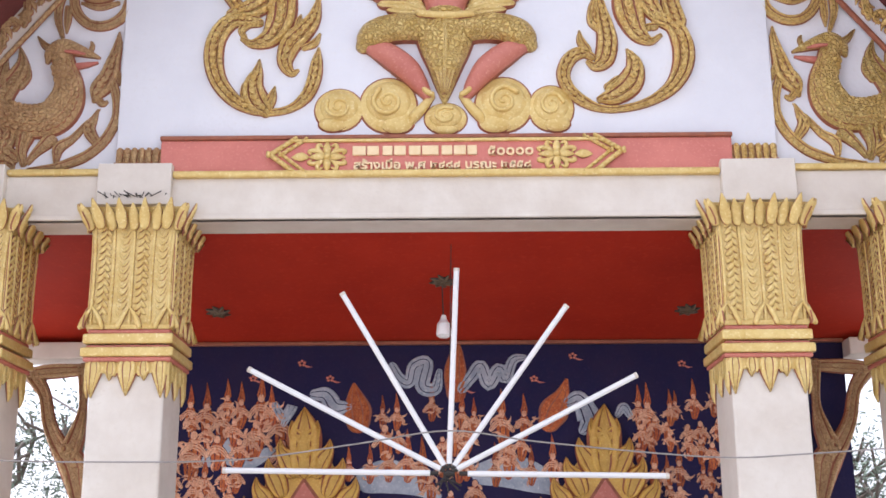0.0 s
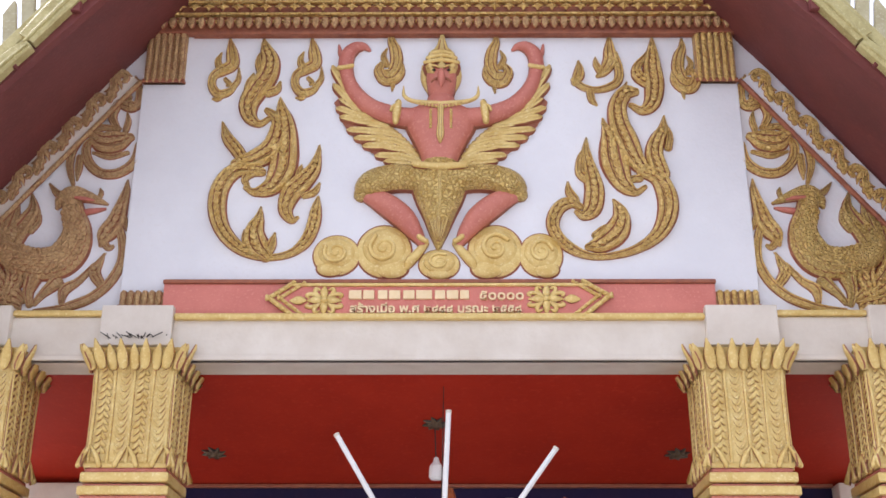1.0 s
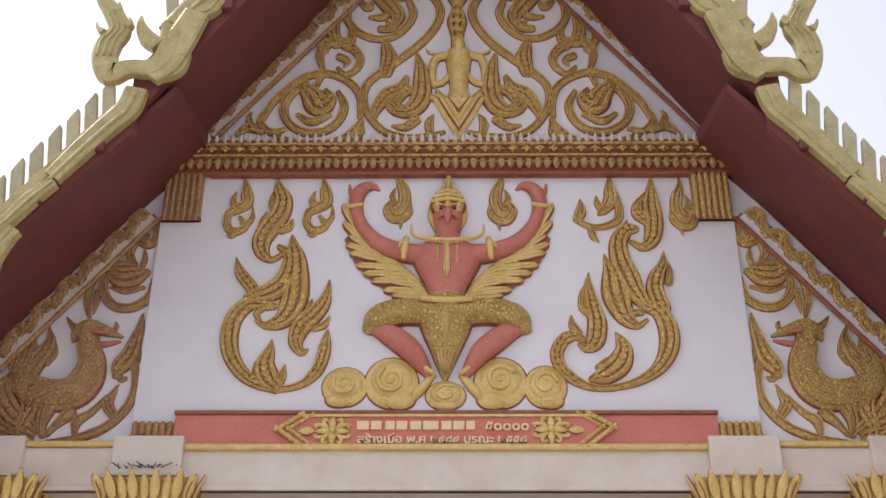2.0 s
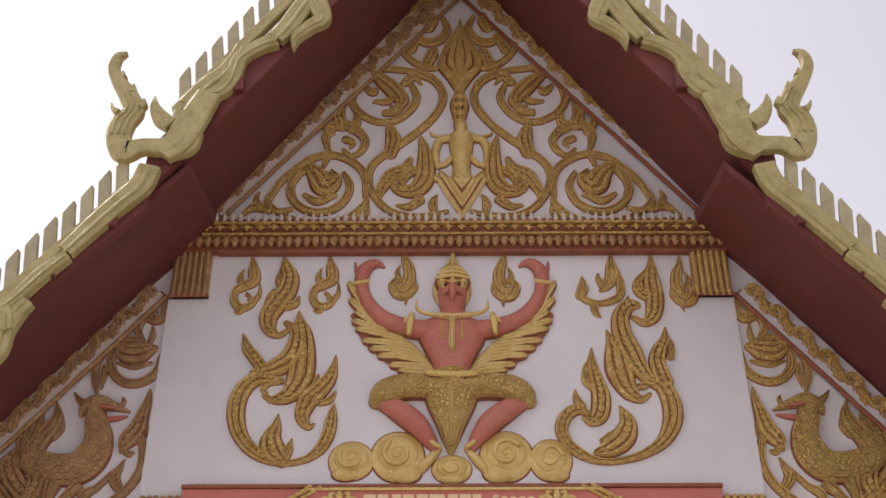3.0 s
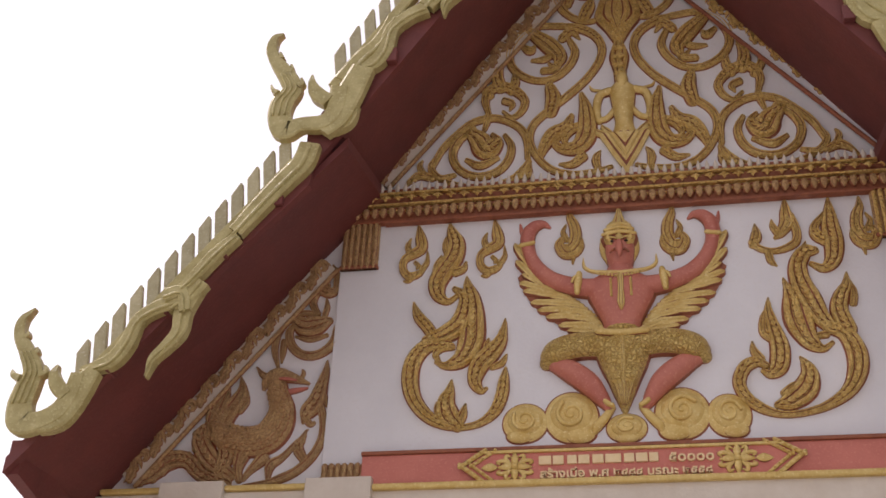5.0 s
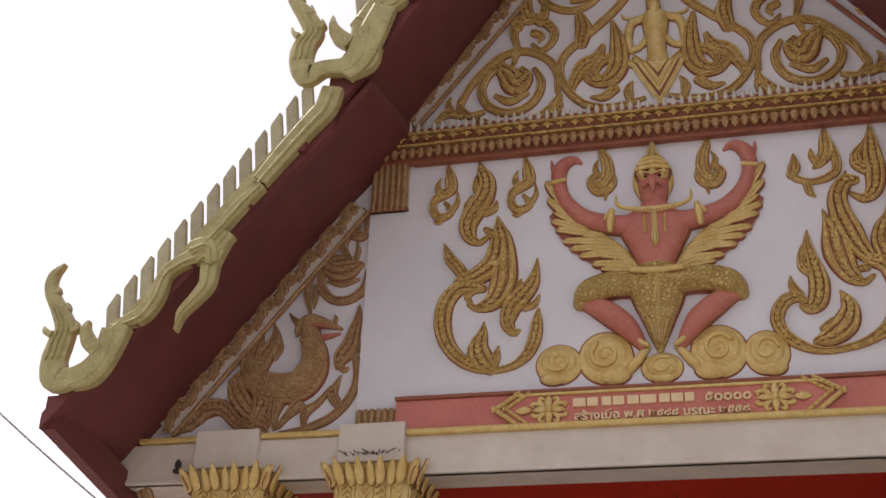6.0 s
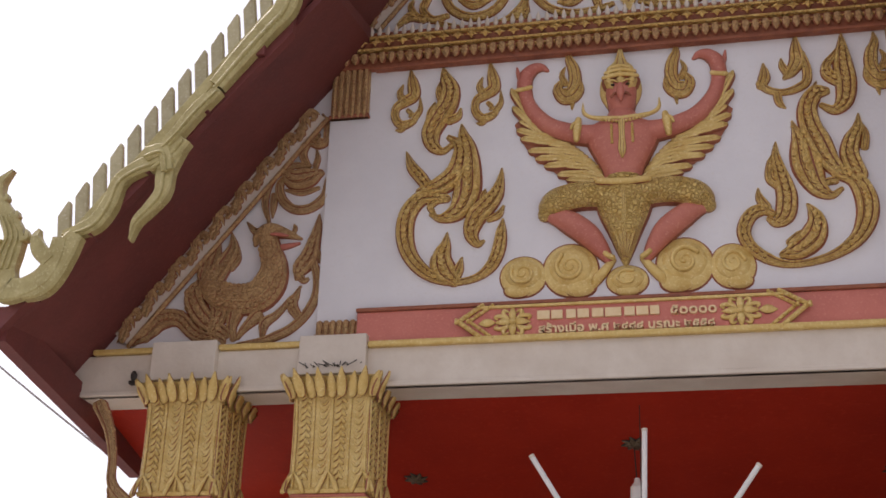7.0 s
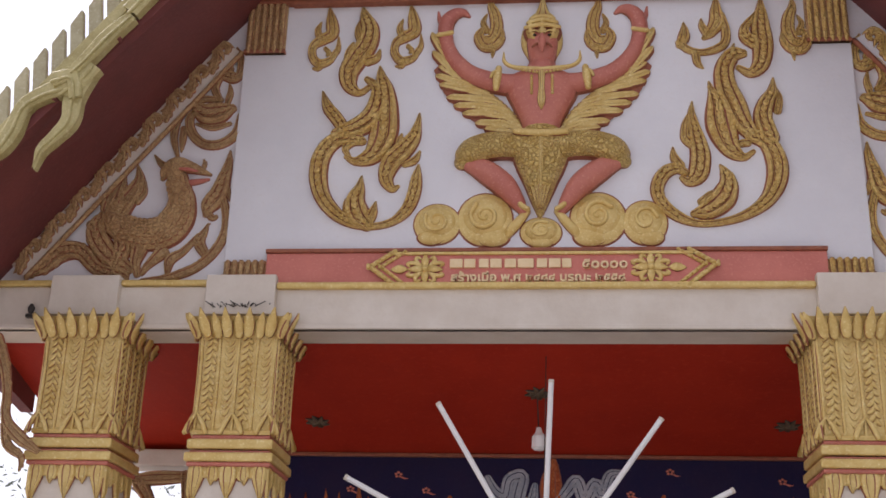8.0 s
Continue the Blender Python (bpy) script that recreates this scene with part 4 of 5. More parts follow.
stroke(bm, [(0.007, 1.120, 0.040), (0.006, 1.020, 0.034), (0.005, 0.929, 0.046), (0.004, 0.870, 0.010)], 0.020, -0.100, 4, CARVED, GD, ED)
# head with beak and tiered crown
stroke(bm, [(0.008, 1.165, 0.170), (0.009, 1.215, 0.150), (0.010, 1.275, 0.176), (0.011, 1.360, 0.196), (0.012, 1.445, 0.165)], 0.125, 0.0, 5, ROUND, SK, ED)
stroke(bm, [(-0.052, 1.285, 0.010), (-0.030, 1.308, 0.014), (0.010, 1.316, 0.016), (0.050, 1.308, 0.014), (0.072, 1.285, 0.010)], 0.022, -0.112, 4, ROUND, ED, ED)
stroke(bm, [(0.010, 1.365, 0.030), (0.010, 1.330, 0.052), (0.010, 1.285, 0.040), (0.010, 1.250, 0.012)], 0.032, -0.120, 4, ROUND, SK, SK)
for ex in (-0.045, 0.045):
    dome(bm, 0.010 + ex, 1.372, 0.013, 0.007, 0.012, -0.112, DK, DK, 10, 2)
    stroke(bm, [(0.010 + ex * 1.9, 1.386, 0.010), (0.010 + ex, 1.402, 0.014), (0.010 + ex * 0.3, 1.386, 0.010)], 0.018, -0.114, 3, ROUND, GD, ED)
for z, w, d in ((1.436, 0.206, 0.110), (1.470, 0.176, 0.108), (1.502, 0.140, 0.100)):
    stroke(bm, [(0.012 - w / 2, z - 0.012, 0.026), (0.012, z + 0.006, 0.032), (0.012 + w / 2, z - 0.012, 0.026)], 0.034, -d, 4, ROUND, GD, ED)
stroke(bm, [(0.012, 1.430, 0.210), (0.012, 1.470, 0.190), (0.013, 1.515, 0.150), (0.013, 1.555, 0.092), (0.014, 1.622, 0.046), (0.016, 1.704, 0.010)], 0.095, -0.030, 5, CARVED, GD, ED)
thing("winged_guardian_relief", bm, [SKIN, GOLD_SMOOTH, EDGE, GOLD_SCALE, DARK], "salmon pink and gold winged guardian figure crouching on clouds", "statue", smooth=True)


# ---- side wings: mythical bird, scroll and ring; the other side is its mirror ----
BIRD = (
    [(2.224, 0.574, 0.139), (2.193, 0.456, 0.159), (2.156, 0.343, 0.189), (2.174, 0.232, 0.238), (2.243, 0.148, 0.238), (2.375, 0.133, 0.224), (2.51, 0.177, 0.201), (2.605, 0.257, 0.098)],
    [(1.995, 0.525, 0.018), (2.054, 0.548, 0.051), (2.127, 0.574, 0.088), (2.216, 0.59, 0.123), (2.279, 0.551, 0.095), (2.3, 0.505, 0.037)],
    [(2.006, 0.498, 0.018), (2.073, 0.483, 0.043), (2.154, 0.471, 0.051)],
    [(2.064, 0.525, 0.014), (2.121, 0.536, 0.029), (2.178, 0.544, 0.022)],
    [(2.277, 0.582, 0.051), (2.323, 0.609, 0.043), (2.37, 0.667, 0.011)],
    [(2.061, 0.551, 0.03), (2.047, 0.602, 0.03), (2.058, 0.633, 0.011)],
    [(2.576, 0.206, 0.154), (2.534, 0.317, 0.143), (2.474, 0.41, 0.115), (2.443, 0.494, 0.072), (2.467, 0.601, 0.011)],
    [(2.578, 0.279, 0.1), (2.55, 0.414, 0.072), (2.539, 0.555, 0.011)],
    [(2.62, 0.302, 0.093), (2.605, 0.436, 0.061), (2.588, 0.535, 0.011)],
    [(2.653, 0.354, 0.064), (2.663, 0.47, 0.04), (2.657, 0.574, 0.011)],
    [(2.444, 0.354, 0.05), (2.406, 0.414, 0.043), (2.409, 0.497, 0.011)],
    [(2.383, 0.061, 0.112), (2.404, -0.039, 0.068), (2.388, -0.117, 0.044)],
    [(2.244, 0.025, 0.089), (2.322, -0.053, 0.051), (2.363, -0.11, 0.034)],
)
SCROLL = (
    [(1.909, 0.362, 0.051), (1.881, 0.25, 0.057), (1.881, 0.141, 0.059), (1.933, 0.025, 0.062), (2.021, -0.064, 0.061), (2.114, -0.11, 0.061), (2.21, -0.138, 0.047), (2.355, -0.155, 0.031)],
    [(2.015, 0.258, 0.028), (1.99, 0.324, 0.115), (1.941, 0.399, 0.122), (1.914, 0.513, 0.08), (1.898, 0.606, 0.051), (1.895, 0.691, 0.011)],
    [(2.002, 0.287, 0.05), (1.965, 0.243, 0.042), (1.933, 0.258, 0.018)],
    [(1.981, 0.004, 0.055), (2.028, 0.083, 0.073), (2.004, 0.155, 0.042), (1.985, 0.21, 0.011)],
    [(2.038, 0.13, 0.035), (2.118, 0.032, 0.048), (2.193, -0.025, 0.068), (2.205, -0.103, 0.035)],
    [(1.894, 0.437, 0.043), (1.865, 0.362, 0.028), (1.865, 0.392, 0.011)],
)
RING = (
    [(1.856, 0.93, 0.038), (1.87, 0.806, 0.067), (1.956, 0.734, 0.067), (2.061, 0.734, 0.067), (2.145, 0.805, 0.067), (2.173, 0.905, 0.061), (2.129, 0.978, 0.038)],
    [(1.905, 0.979, 0.061), (1.983, 0.95, 0.159), (2.072, 0.946, 0.159), (2.149, 0.994, 0.061)],
    [(1.984, 1.04, 0.038), (2.102, 1.044, 0.05), (2.192, 0.994, 0.053), (2.247, 0.905, 0.052), (2.261, 0.785, 0.052), (2.226, 0.66, 0.026)],
    [(1.913, 0.874, 0.03), (2.023, 0.845, 0.041), (2.133, 0.877, 0.019)],
    [(1.943, 1.028, 0.046), (1.932, 1.089, 0.042), (1.945, 1.16, 0.012)],
    [(1.999, 1.044, 0.046), (2.034, 1.126, 0.062), (2.001, 1.21, 0.066), (1.923, 1.193, 0.085), (1.883, 1.218, 0.059), (1.884, 1.32, 0.055), (1.921, 1.414, 0.016)],
    [(1.949, 1.256, 0.059), (1.993, 1.319, 0.044), (2.02, 1.388, 0.012)],
    [(2.202, 0.841, 0.053), (2.204, 0.754, 0.048), (2.205, 0.683, 0.011)],
)
OUTER = ([(-2.441, -0.08, 0.07), (-2.592, 0.028, 0.119), (-2.68, 0.174, 0.108), (-2.643, 0.284, 0.022)], [(-2.469, -0.133, 0.077), (-2.63, -0.079, 0.077), (-2.748, 0.029, 0.094), (-2.869, 0.029, 0.119), (-2.96, -0.061, 0.082), (-3.056, -0.114, 0.035)], [(-2.527, -0.08, 0.055), (-2.493, 0.064, 0.105), (-2.576, 0.173, 0.014)])
for s in (1, -1):
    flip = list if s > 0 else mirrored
    # the left side takes the darker, browner gold
    gold = (GOLD, EDGE) if s > 0 else (GOLD_BROWN, EDGE)
    tone = "gold" if s > 0 else "darker brownish gold"
    bm = bmesh.new()
    for i, pts in enumerate(BIRD):
        c = stroke(bm, flip([(q[0], q[1], q[2] * 0.88) for q in pts]), 0.066 if i == 0 else 0.075 if i in (1, 2) else 0.045 + 0.006 * (i % 3), WING - (0.062 if i == 3 else 0.0), 7, ROUND if i < 4 else CARVED, 2 if i in (2, 3) else 0, 1)
        if i == 0:
            for k, q in enumerate(c[8:-12]):
                for u in (-0.3, -0.1, 0.1, 0.3):
                    a, b = c[8 + k - 1], c[8 + k + 1]
                    t = (b - a)[:2] / (np.linalg.norm((b - a)[:2]) + 1e-9)
                    n2 = np.array((-t[1], t[0])) * q[2] * (u + 0.1 * (k % 2)) * s
                    leaf(bm, q[0] + n2[0], q[1] + n2[1], math.atan2(t[1], t[0]), 0.040, 0.030, 0.016, WING - 0.058 * (1 - 1.6 * u * u), 0.0, 0, 1)
    thing("mythical_bird_relief", bm, [GOLD_SCALE if s > 0 else GOLD_BROWN, EDGE, SKIN], tone + " scaly mythical bird relief with flame tail", "statue", "mythical birds", smooth=True)
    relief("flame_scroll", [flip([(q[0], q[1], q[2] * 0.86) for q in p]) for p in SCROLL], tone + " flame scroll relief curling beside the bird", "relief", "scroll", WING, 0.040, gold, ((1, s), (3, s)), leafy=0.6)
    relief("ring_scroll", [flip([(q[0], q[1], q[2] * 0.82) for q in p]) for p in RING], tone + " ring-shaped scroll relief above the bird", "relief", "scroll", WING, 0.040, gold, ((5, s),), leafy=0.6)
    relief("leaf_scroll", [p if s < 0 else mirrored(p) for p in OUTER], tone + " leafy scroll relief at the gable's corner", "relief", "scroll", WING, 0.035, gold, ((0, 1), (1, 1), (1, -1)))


# ---- upper gable ----
UP_S = (
    [(-0.019, 2.062, 0.035), (-0.129, 2.026, 0.053), (-0.284, 2.015, 0.061), (-0.422, 2.067, 0.061), (-0.524, 2.186, 0.062), (-0.578, 2.337, 0.064), (-0.551, 2.472, 0.064), (-0.431, 2.597, 0.065), (-0.289, 2.723, 0.067), (-0.166, 2.851, 0.067), (-0.075, 3, 0.068), (-0.049, 3.143, 0.069), (-0.102, 3.261, 0.074), (-0.209, 3.338, 0.074), (-0.315, 3.377, 0.05)],
    [(-0.208, 2.72, 0.038), (-0.179, 2.563, 0.102), (-0.179, 2.36, 0.144), (-0.239, 2.247, 0.125), (-0.338, 2.231, 0.076), (-0.399, 2.292, 0.054), (-0.367, 2.341, 0.027)],
    [(-0.28, 2.53, 0.041), (-0.328, 2.42, 0.092), (-0.419, 2.362, 0.107), (-0.489, 2.244, 0.072), (-0.506, 2.137, 0.018)],
    [(-0.228, 2.427, 0.064), (-0.303, 2.389, 0.077), (-0.335, 2.314, 0.05), (-0.302, 2.269, 0.022)],
    [(-0.43, 2.566, 0.092), (-0.408, 2.7, 0.115), (-0.434, 2.818, 0.067), (-0.423, 2.892, 0.014)],
    [(-0.207, 2.163, 0.071), (-0.285, 2.102, 0.061), (-0.372, 2.114, 0.022)],
    [(-0.109, 2.039, 0.044), (-0.121, 2.136, 0.061), (-0.088, 2.209, 0.013)],
)
UP_RING = (
    [(-0.328, 3.377, 0.06), (-0.529, 3.39, 0.06), (-0.668, 3.286, 0.07), (-0.726, 3.115, 0.069), (-0.667, 2.965, 0.067), (-0.531, 2.874, 0.061), (-0.395, 2.885, 0.062), (-0.291, 2.985, 0.067), (-0.245, 3.116, 0.068), (-0.284, 3.239, 0.05)],
    [(-0.593, 3.364, 0.06), (-0.506, 3.275, 0.109), (-0.419, 3.183, 0.139), (-0.355, 3.075, 0.106), (-0.392, 2.994, 0.048), (-0.438, 3.034, 0.024)],
    [(-0.56, 3.07, 0.029), (-0.468, 3.067, 0.057), (-0.397, 3.121, 0.039)],
    [(-0.336, 3.252, 0.069), (-0.268, 3.318, 0.069), (-0.209, 3.242, 0.02)],
    [(-0.632, 3.218, 0.04), (-0.571, 3.16, 0.069), (-0.538, 3.214, 0.02)],
    [(-0.479, 2.958, 0.058), (-0.395, 2.967, 0.057), (-0.334, 3.041, 0.02)],
)
UP_TOP = (
    [(-0.003, 3.423, 0.03), (-0.157, 3.4, 0.055), (-0.295, 3.491, 0.066), (-0.374, 3.658, 0.072), (-0.367, 3.838, 0.073), (-0.271, 3.968, 0.063), (-0.111, 4.023, 0.042)],
    [(-0.275, 3.774, 0.063), (-0.183, 3.663, 0.072), (-0.07, 3.695, 0.072), (-0.016, 3.824, 0.063), (-0.059, 3.948, 0.031)],
    [(-0.174, 3.441, 0.09), (-0.131, 3.544, 0.091), (-0.096, 3.636, 0.015)],
    [(-0.295, 3.584, 0.072), (-0.261, 3.689, 0.062), (-0.27, 3.785, 0.016)],
    [(-0.165, 3.818, 0.094), (-0.13, 3.914, 0.085), (-0.165, 4.026, 0.016)],
    [(-0.276, 3.981, 0.075), (-0.21, 4.089, 0.097), (-0.111, 4.162, 0.087), (0.007, 4.283, 0.022)],
)
UP_LOW = (
    [(-0.594, 2.189, 0.045), (-0.599, 2.357, 0.064), (-0.668, 2.475, 0.065), (-0.817, 2.557, 0.064), (-0.978, 2.536, 0.064), (-1.11, 2.422, 0.064), (-1.206, 2.305, 0.059), (-1.268, 2.158, 0.044)],
    [(-0.975, 2.48, 0.046), (-1.083, 2.381, 0.064), (-1.124, 2.258, 0.062), (-1.071, 2.129, 0.061), (-0.949, 2.057, 0.061), (-0.812, 2.082, 0.061), (-0.729, 2.178, 0.062), (-0.709, 2.301, 0.058), (-0.753, 2.402, 0.037)],
    [(-1.168, 2.034, 0.044), (-1.026, 1.969, 0.061), (-0.869, 1.955, 0.06), (-0.714, 1.999, 0.061), (-0.623, 2.073, 0.071), (-0.582, 2.169, 0.035)],
    [(-1.014, 2.45, 0.065), (-0.938, 2.377, 0.154), (-0.877, 2.285, 0.18), (-0.808, 2.343, 0.09), (-0.843, 2.425, 0.027)],
    [(-1.024, 2.21, 0.036), (-0.926, 2.149, 0.062), (-0.802, 2.204, 0.036)],
    [(-0.901, 2.467, 0.037), (-0.878, 2.569, 0.056), (-0.87, 2.662, 0.014)],
    [(-0.667, 1.988, 0.061), (-0.598, 2.043, 0.071), (-0.573, 2.139, 0.018)],
)
UP_MID = (
    [(-0.77, 2.618, 0.028), (-0.702, 2.554, 0.046), (-0.631, 2.613, 0.061), (-0.618, 2.717, 0.07), (-0.711, 2.816, 0.085), (-0.824, 2.84, 0.086), (-0.898, 2.747, 0.071), (-0.875, 2.61, 0.042)],
    [(-0.786, 2.829, 0.096), (-0.812, 2.947, 0.086), (-0.772, 3.099, 0.015)],
    [(-0.866, 2.767, 0.066), (-0.925, 2.876, 0.057), (-0.91, 2.995, 0.015)],
    [(-0.71, 2.789, 0.066), (-0.681, 2.889, 0.066), (-0.7, 2.976, 0.014)],
    [(-0.761, 2.711, 0.057), (-0.706, 2.678, 0.056), (-0.721, 2.626, 0.019)],
)
UP_CORNER = (
    [(-1.105, 2.086, 0.04), (-1.206, 2.065, 0.061), (-1.275, 2.159, 0.057), (-1.243, 2.256, 0.031)],
    [(-1.262, 2.071, 0.053), (-1.351, 2.102, 0.067), (-1.426, 2.055, 0.039), (-1.468, 1.999, 0.013)],
    [(-1.318, 2.096, 0.053), (-1.357, 2.181, 0.045), (-1.338, 2.238, 0.014)],
)
AXIS = 0.066   # the upper gable's middle line
for s in (-1, 1):
    flip = list if s < 0 else (lambda pts: [(2 * AXIS - q[0], *q[1:]) for q in pts])
    for nm, lines, fr in (("scroll_vine", UP_S, ((0, s), (1, s), (1, -s), (2, -s), (4, 1), (4, -1), (5, 1))), ("ring_scroll", UP_RING, ((0, -s), (1, 1), (1, -1), (3, 1))), ("leaf_scroll", UP_TOP, ((0, s), (2, 1), (2, -1), (3, -1), (4, 1))),
                          ("ring_scroll", UP_LOW, ((0, s), (3, 1), (3, -1), (2, s), (6, 1))), ("leaf_scroll", UP_MID, ((1, 1), (1, -1), (2, 1))), ("leaf_scroll", UP_CORNER, ((1, 1),))):
        relief(nm, [flip([(q[0], q[1], q[2] * (0.84 if k == 0 else 0.92)) for q in p]) for k, p in enumerate(lines)], "dull gold curling vine relief on the upper gable", "relief", "upper", WING, 0.046, (GOLD, EDGE), fr, leafy=0.6)

# bust with folded arms on a lotus foot and a teardrop finial over it, as plain shapes
CB = 0.082
bm = bmesh.new()
stroke(bm, [(CB, 2.815, 0.060), (CB, 2.770, 0.090), (CB, 2.727, 0.190), (CB, 2.633, 0.175), (CB, 2.530, 0.150), (CB, 2.418, 0.130), (CB, 2.303, 0.190)], 0.066, WING, 6, ROUND, 0, 1)
for s in (-1, 1):
    for pts, h in (([(-0.005, 2.715, 0.070), (-0.080, 2.680, 0.066), (-0.104, 2.560, 0.058), (-0.090, 2.455, 0.050)], 0.075), ([(-0.092, 2.460, 0.050), (-0.030, 2.480, 0.050), (0.030, 2.570, 0.046), (0.060, 2.690, 0.034)], 0.105),
                   ([(-0.070, 2.735, 0.020), (-0.125, 2.745, 0.026), (-0.150, 2.790, 0.008)], 0.050)):
        stroke(bm, pts if s < 0 else [(2 * CB - p[0], p[1], p[2]) for p in pts], h, WING, 6, ROUND, 0, 1)
stroke(bm, [(CB, 2.735, 0.070), (CB, 2.790, 0.092), (CB, 2.840, 0.070), (CB, 2.890, 0.030)], 0.060, WING - 0.030, 5, ROUND, 0, 1)
thing("bust_relief", bm, [GOLD_SMOOTH, EDGE], "dull gold bust relief with folded arms on a lotus foot", "statue", smooth=True)
bm = bmesh.new()
for k, (w, top, low) in enumerate(((0.185, 2.345, 1.985), (0.150, 2.335, 2.045), (0.112, 2.325, 2.110), (0.074, 2.315, 2.175))):
    prism(bm, [(CB - w, top), (CB - w * 0.72, top - 0.030), (CB - w * 0.34, top), (CB, top - 0.020), (CB + w * 0.34, top), (CB + w * 0.72, top - 0.030), (CB + w, top), (CB + w * 0.55, (top + low) / 2 + 0.01), (CB, low), (CB - w * 0.55, (top + low) / 2 + 0.01)], WING - 0.026 - 0.016 * k, WING + 0.004, k % 2)
    prism(bm, [(CB - w * 0.88, top - 0.016), (CB + w * 0.88, top - 0.016), (CB + w * 0.48, (top + low) / 2 + 0.012), (CB, low + 0.030), (CB - w * 0.48, (top + low) / 2 + 0.012)], WING - 0.032 - 0.016 * k, WING, 0)
for s in (-1, 1):
    for pts in ([(-0.070, 2.335, 0.050), (-0.120, 2.365, 0.046), (-0.165, 2.420, 0.008)], [(-0.020, 2.340, 0.050), (-0.060, 2.385, 0.044), (-0.075, 2.430, 0.008)]):
        stroke(bm, pts if s < 0 else [(2 * CB - p[0], p[1], p[2]) for p in pts], 0.060, WING, 5, CARVED, 0, 1)
thing("lotus_foot", bm, [GOLD_SMOOTH, EDGE], "layered gold lotus foot under the bust", "relief")
bm = bmesh.new()
stroke(bm, [(0.072, 2.765, 0.075), (0.073, 2.898, 0.086), (0.072, 3.033, 0.127), (0.073, 3.160, 0.068)], 0.060, WING, 6, CARVED, 0, 1)
stroke(bm, [(0.074, 3.160, 0.070), (0.075, 3.273, 0.188), (0.078, 3.409, 0.347), (0.080, 3.559, 0.292), (0.082, 3.701, 0.176), (0.084, 3.821, 0.062), (0.086, 3.918, 0.014)], 0.060, WING, 6, ROUND, 0, 1)
stroke(bm, [(0.076, 3.300, 0.070), (0.078, 3.409, 0.190), (0.080, 3.540, 0.150), (0.082, 3.690, 0.014)], 0.050, WING - 0.045, 6, CARVED, 0, 1)
for i in range(26):
    a = i / 26 * 2 * math.pi
    dome(bm, 0.078 + 0.132 * math.cos(a) * (1.0 - 0.50 * max(0, math.sin(a))), 3.440 + math.sin(a) * (0.14 if math.sin(a) < 0 else 0.28), 0.014, 0.014, 0.024, WING - 0.045, 0, 0, 6, 2)
for z in (2.84, 2.92, 3.00, 3.08):
    dome(bm, 0.072, z, 0.050, 0.020, 0.030, WING - 0.050, 0, 0, 10, 3)
thing("teardrop_finial", bm, [GOLD, EDGE], "gold teardrop finial relief edged with beads", "relief", smooth=True)


# ---- name plaque on the pink band ----
TOPS = [(-0.99, -0.107), (-0.859, -0.02), (0.855, -0.012), (0.991, -0.094), (0.847, -0.21), (-0.854, -0.211)]
bm = bmesh.new()
prism(bm, TOPS, -0.062, -0.04)
plaque = thing("name_plaque", bm, PINK, "pink hexagonal name plaque with gold raised letters and flowers", "plaque")
for a, b in ((0, 1), (5, 0), (2, 3), (3, 4)):
    (x0, z0), (x1, z1) = TOPS[a], TOPS[b]
    s = 1 if x0 + x1 < 0 else -1
    for off, w in ((0.012, 0.030), (0.075, 0.022)):
        bm = bmesh.new()
        c = stroke(bm, [(x0 + s * off, z0, w), ((x0 + x1) / 2 + s * off, (z0 + z1) / 2, w), (x1 + s * off, z1, w)], 0.022, -0.060, 5, ROUND, 0, 1)
        for q in c[::2]:
            dome(bm, q[0], q[1], w * 0.42, w * 0.42, 0.020, -0.072, 0, 0, 8, 2)
        part("rope_border", bm, [GOLD_SMOOTH, EDGE], plaque, local=False, smooth=True)
for z0, z1 in ((TOPS[1][1] + 0.002, TOPS[1][1] - 0.016), (TOPS[5][1] + 0.002, TOPS[5][1] - 0.014)):
    part("long_border", cube(TOPS[1][0], TOPS[2][0], -0.078, -0.05, min(z0, z1), max(z0, z1), bevel=0.004), GOLD_SMOOTH, plaque, local=False)
for x, z in [(-0.66, -0.123), (0.616, -0.115)]:
    bm = bmesh.new()
    for k in range(4):
        a = k * math.pi / 2
        leaf(bm, x + 0.02 * math.cos(a), z + 0.016 * math.sin(a), a, 0.085, 0.048, 0.034, -0.060, 0.0)
        d = a + math.pi / 4
        for turn in (-1, 1):
            stroke(bm, [(x + 0.03 * math.cos(d), z + 0.024 * math.sin(d), 0.022), (x + 0.085 * math.cos(d + turn * 0.12), z + 0.062 * math.sin(d + turn * 0.12), 0.028), (x + 0.112 * math.cos(d + turn * 0.36), z + 0.080 * math.sin(d + turn * 0.36), 0.024), (x + 0.088 * math.cos(d + turn * 0.55), z + 0.062 * math.sin(d + turn * 0.55), 0.010)], 0.026, -0.060, 4, ROUND, 0, 1)
    dome(bm, x, z, 0.026, 0.022, 0.042, -0.060, 0, 1, 12, 3)
    sgn = -1 if x < 0 else 1
    for bend in (-0.5, 0.0, 0.5):
        leaf(bm, x + sgn * 0.115, z, (0.0 if sgn > 0 else math.pi) + bend, 0.085, 0.036, 0.026, -0.060, -bend)
    part("carved_flower", bm, [GOLD_SMOOTH, EDGE], plaque, "gold eight-petalled flower", local=False, smooth=True)


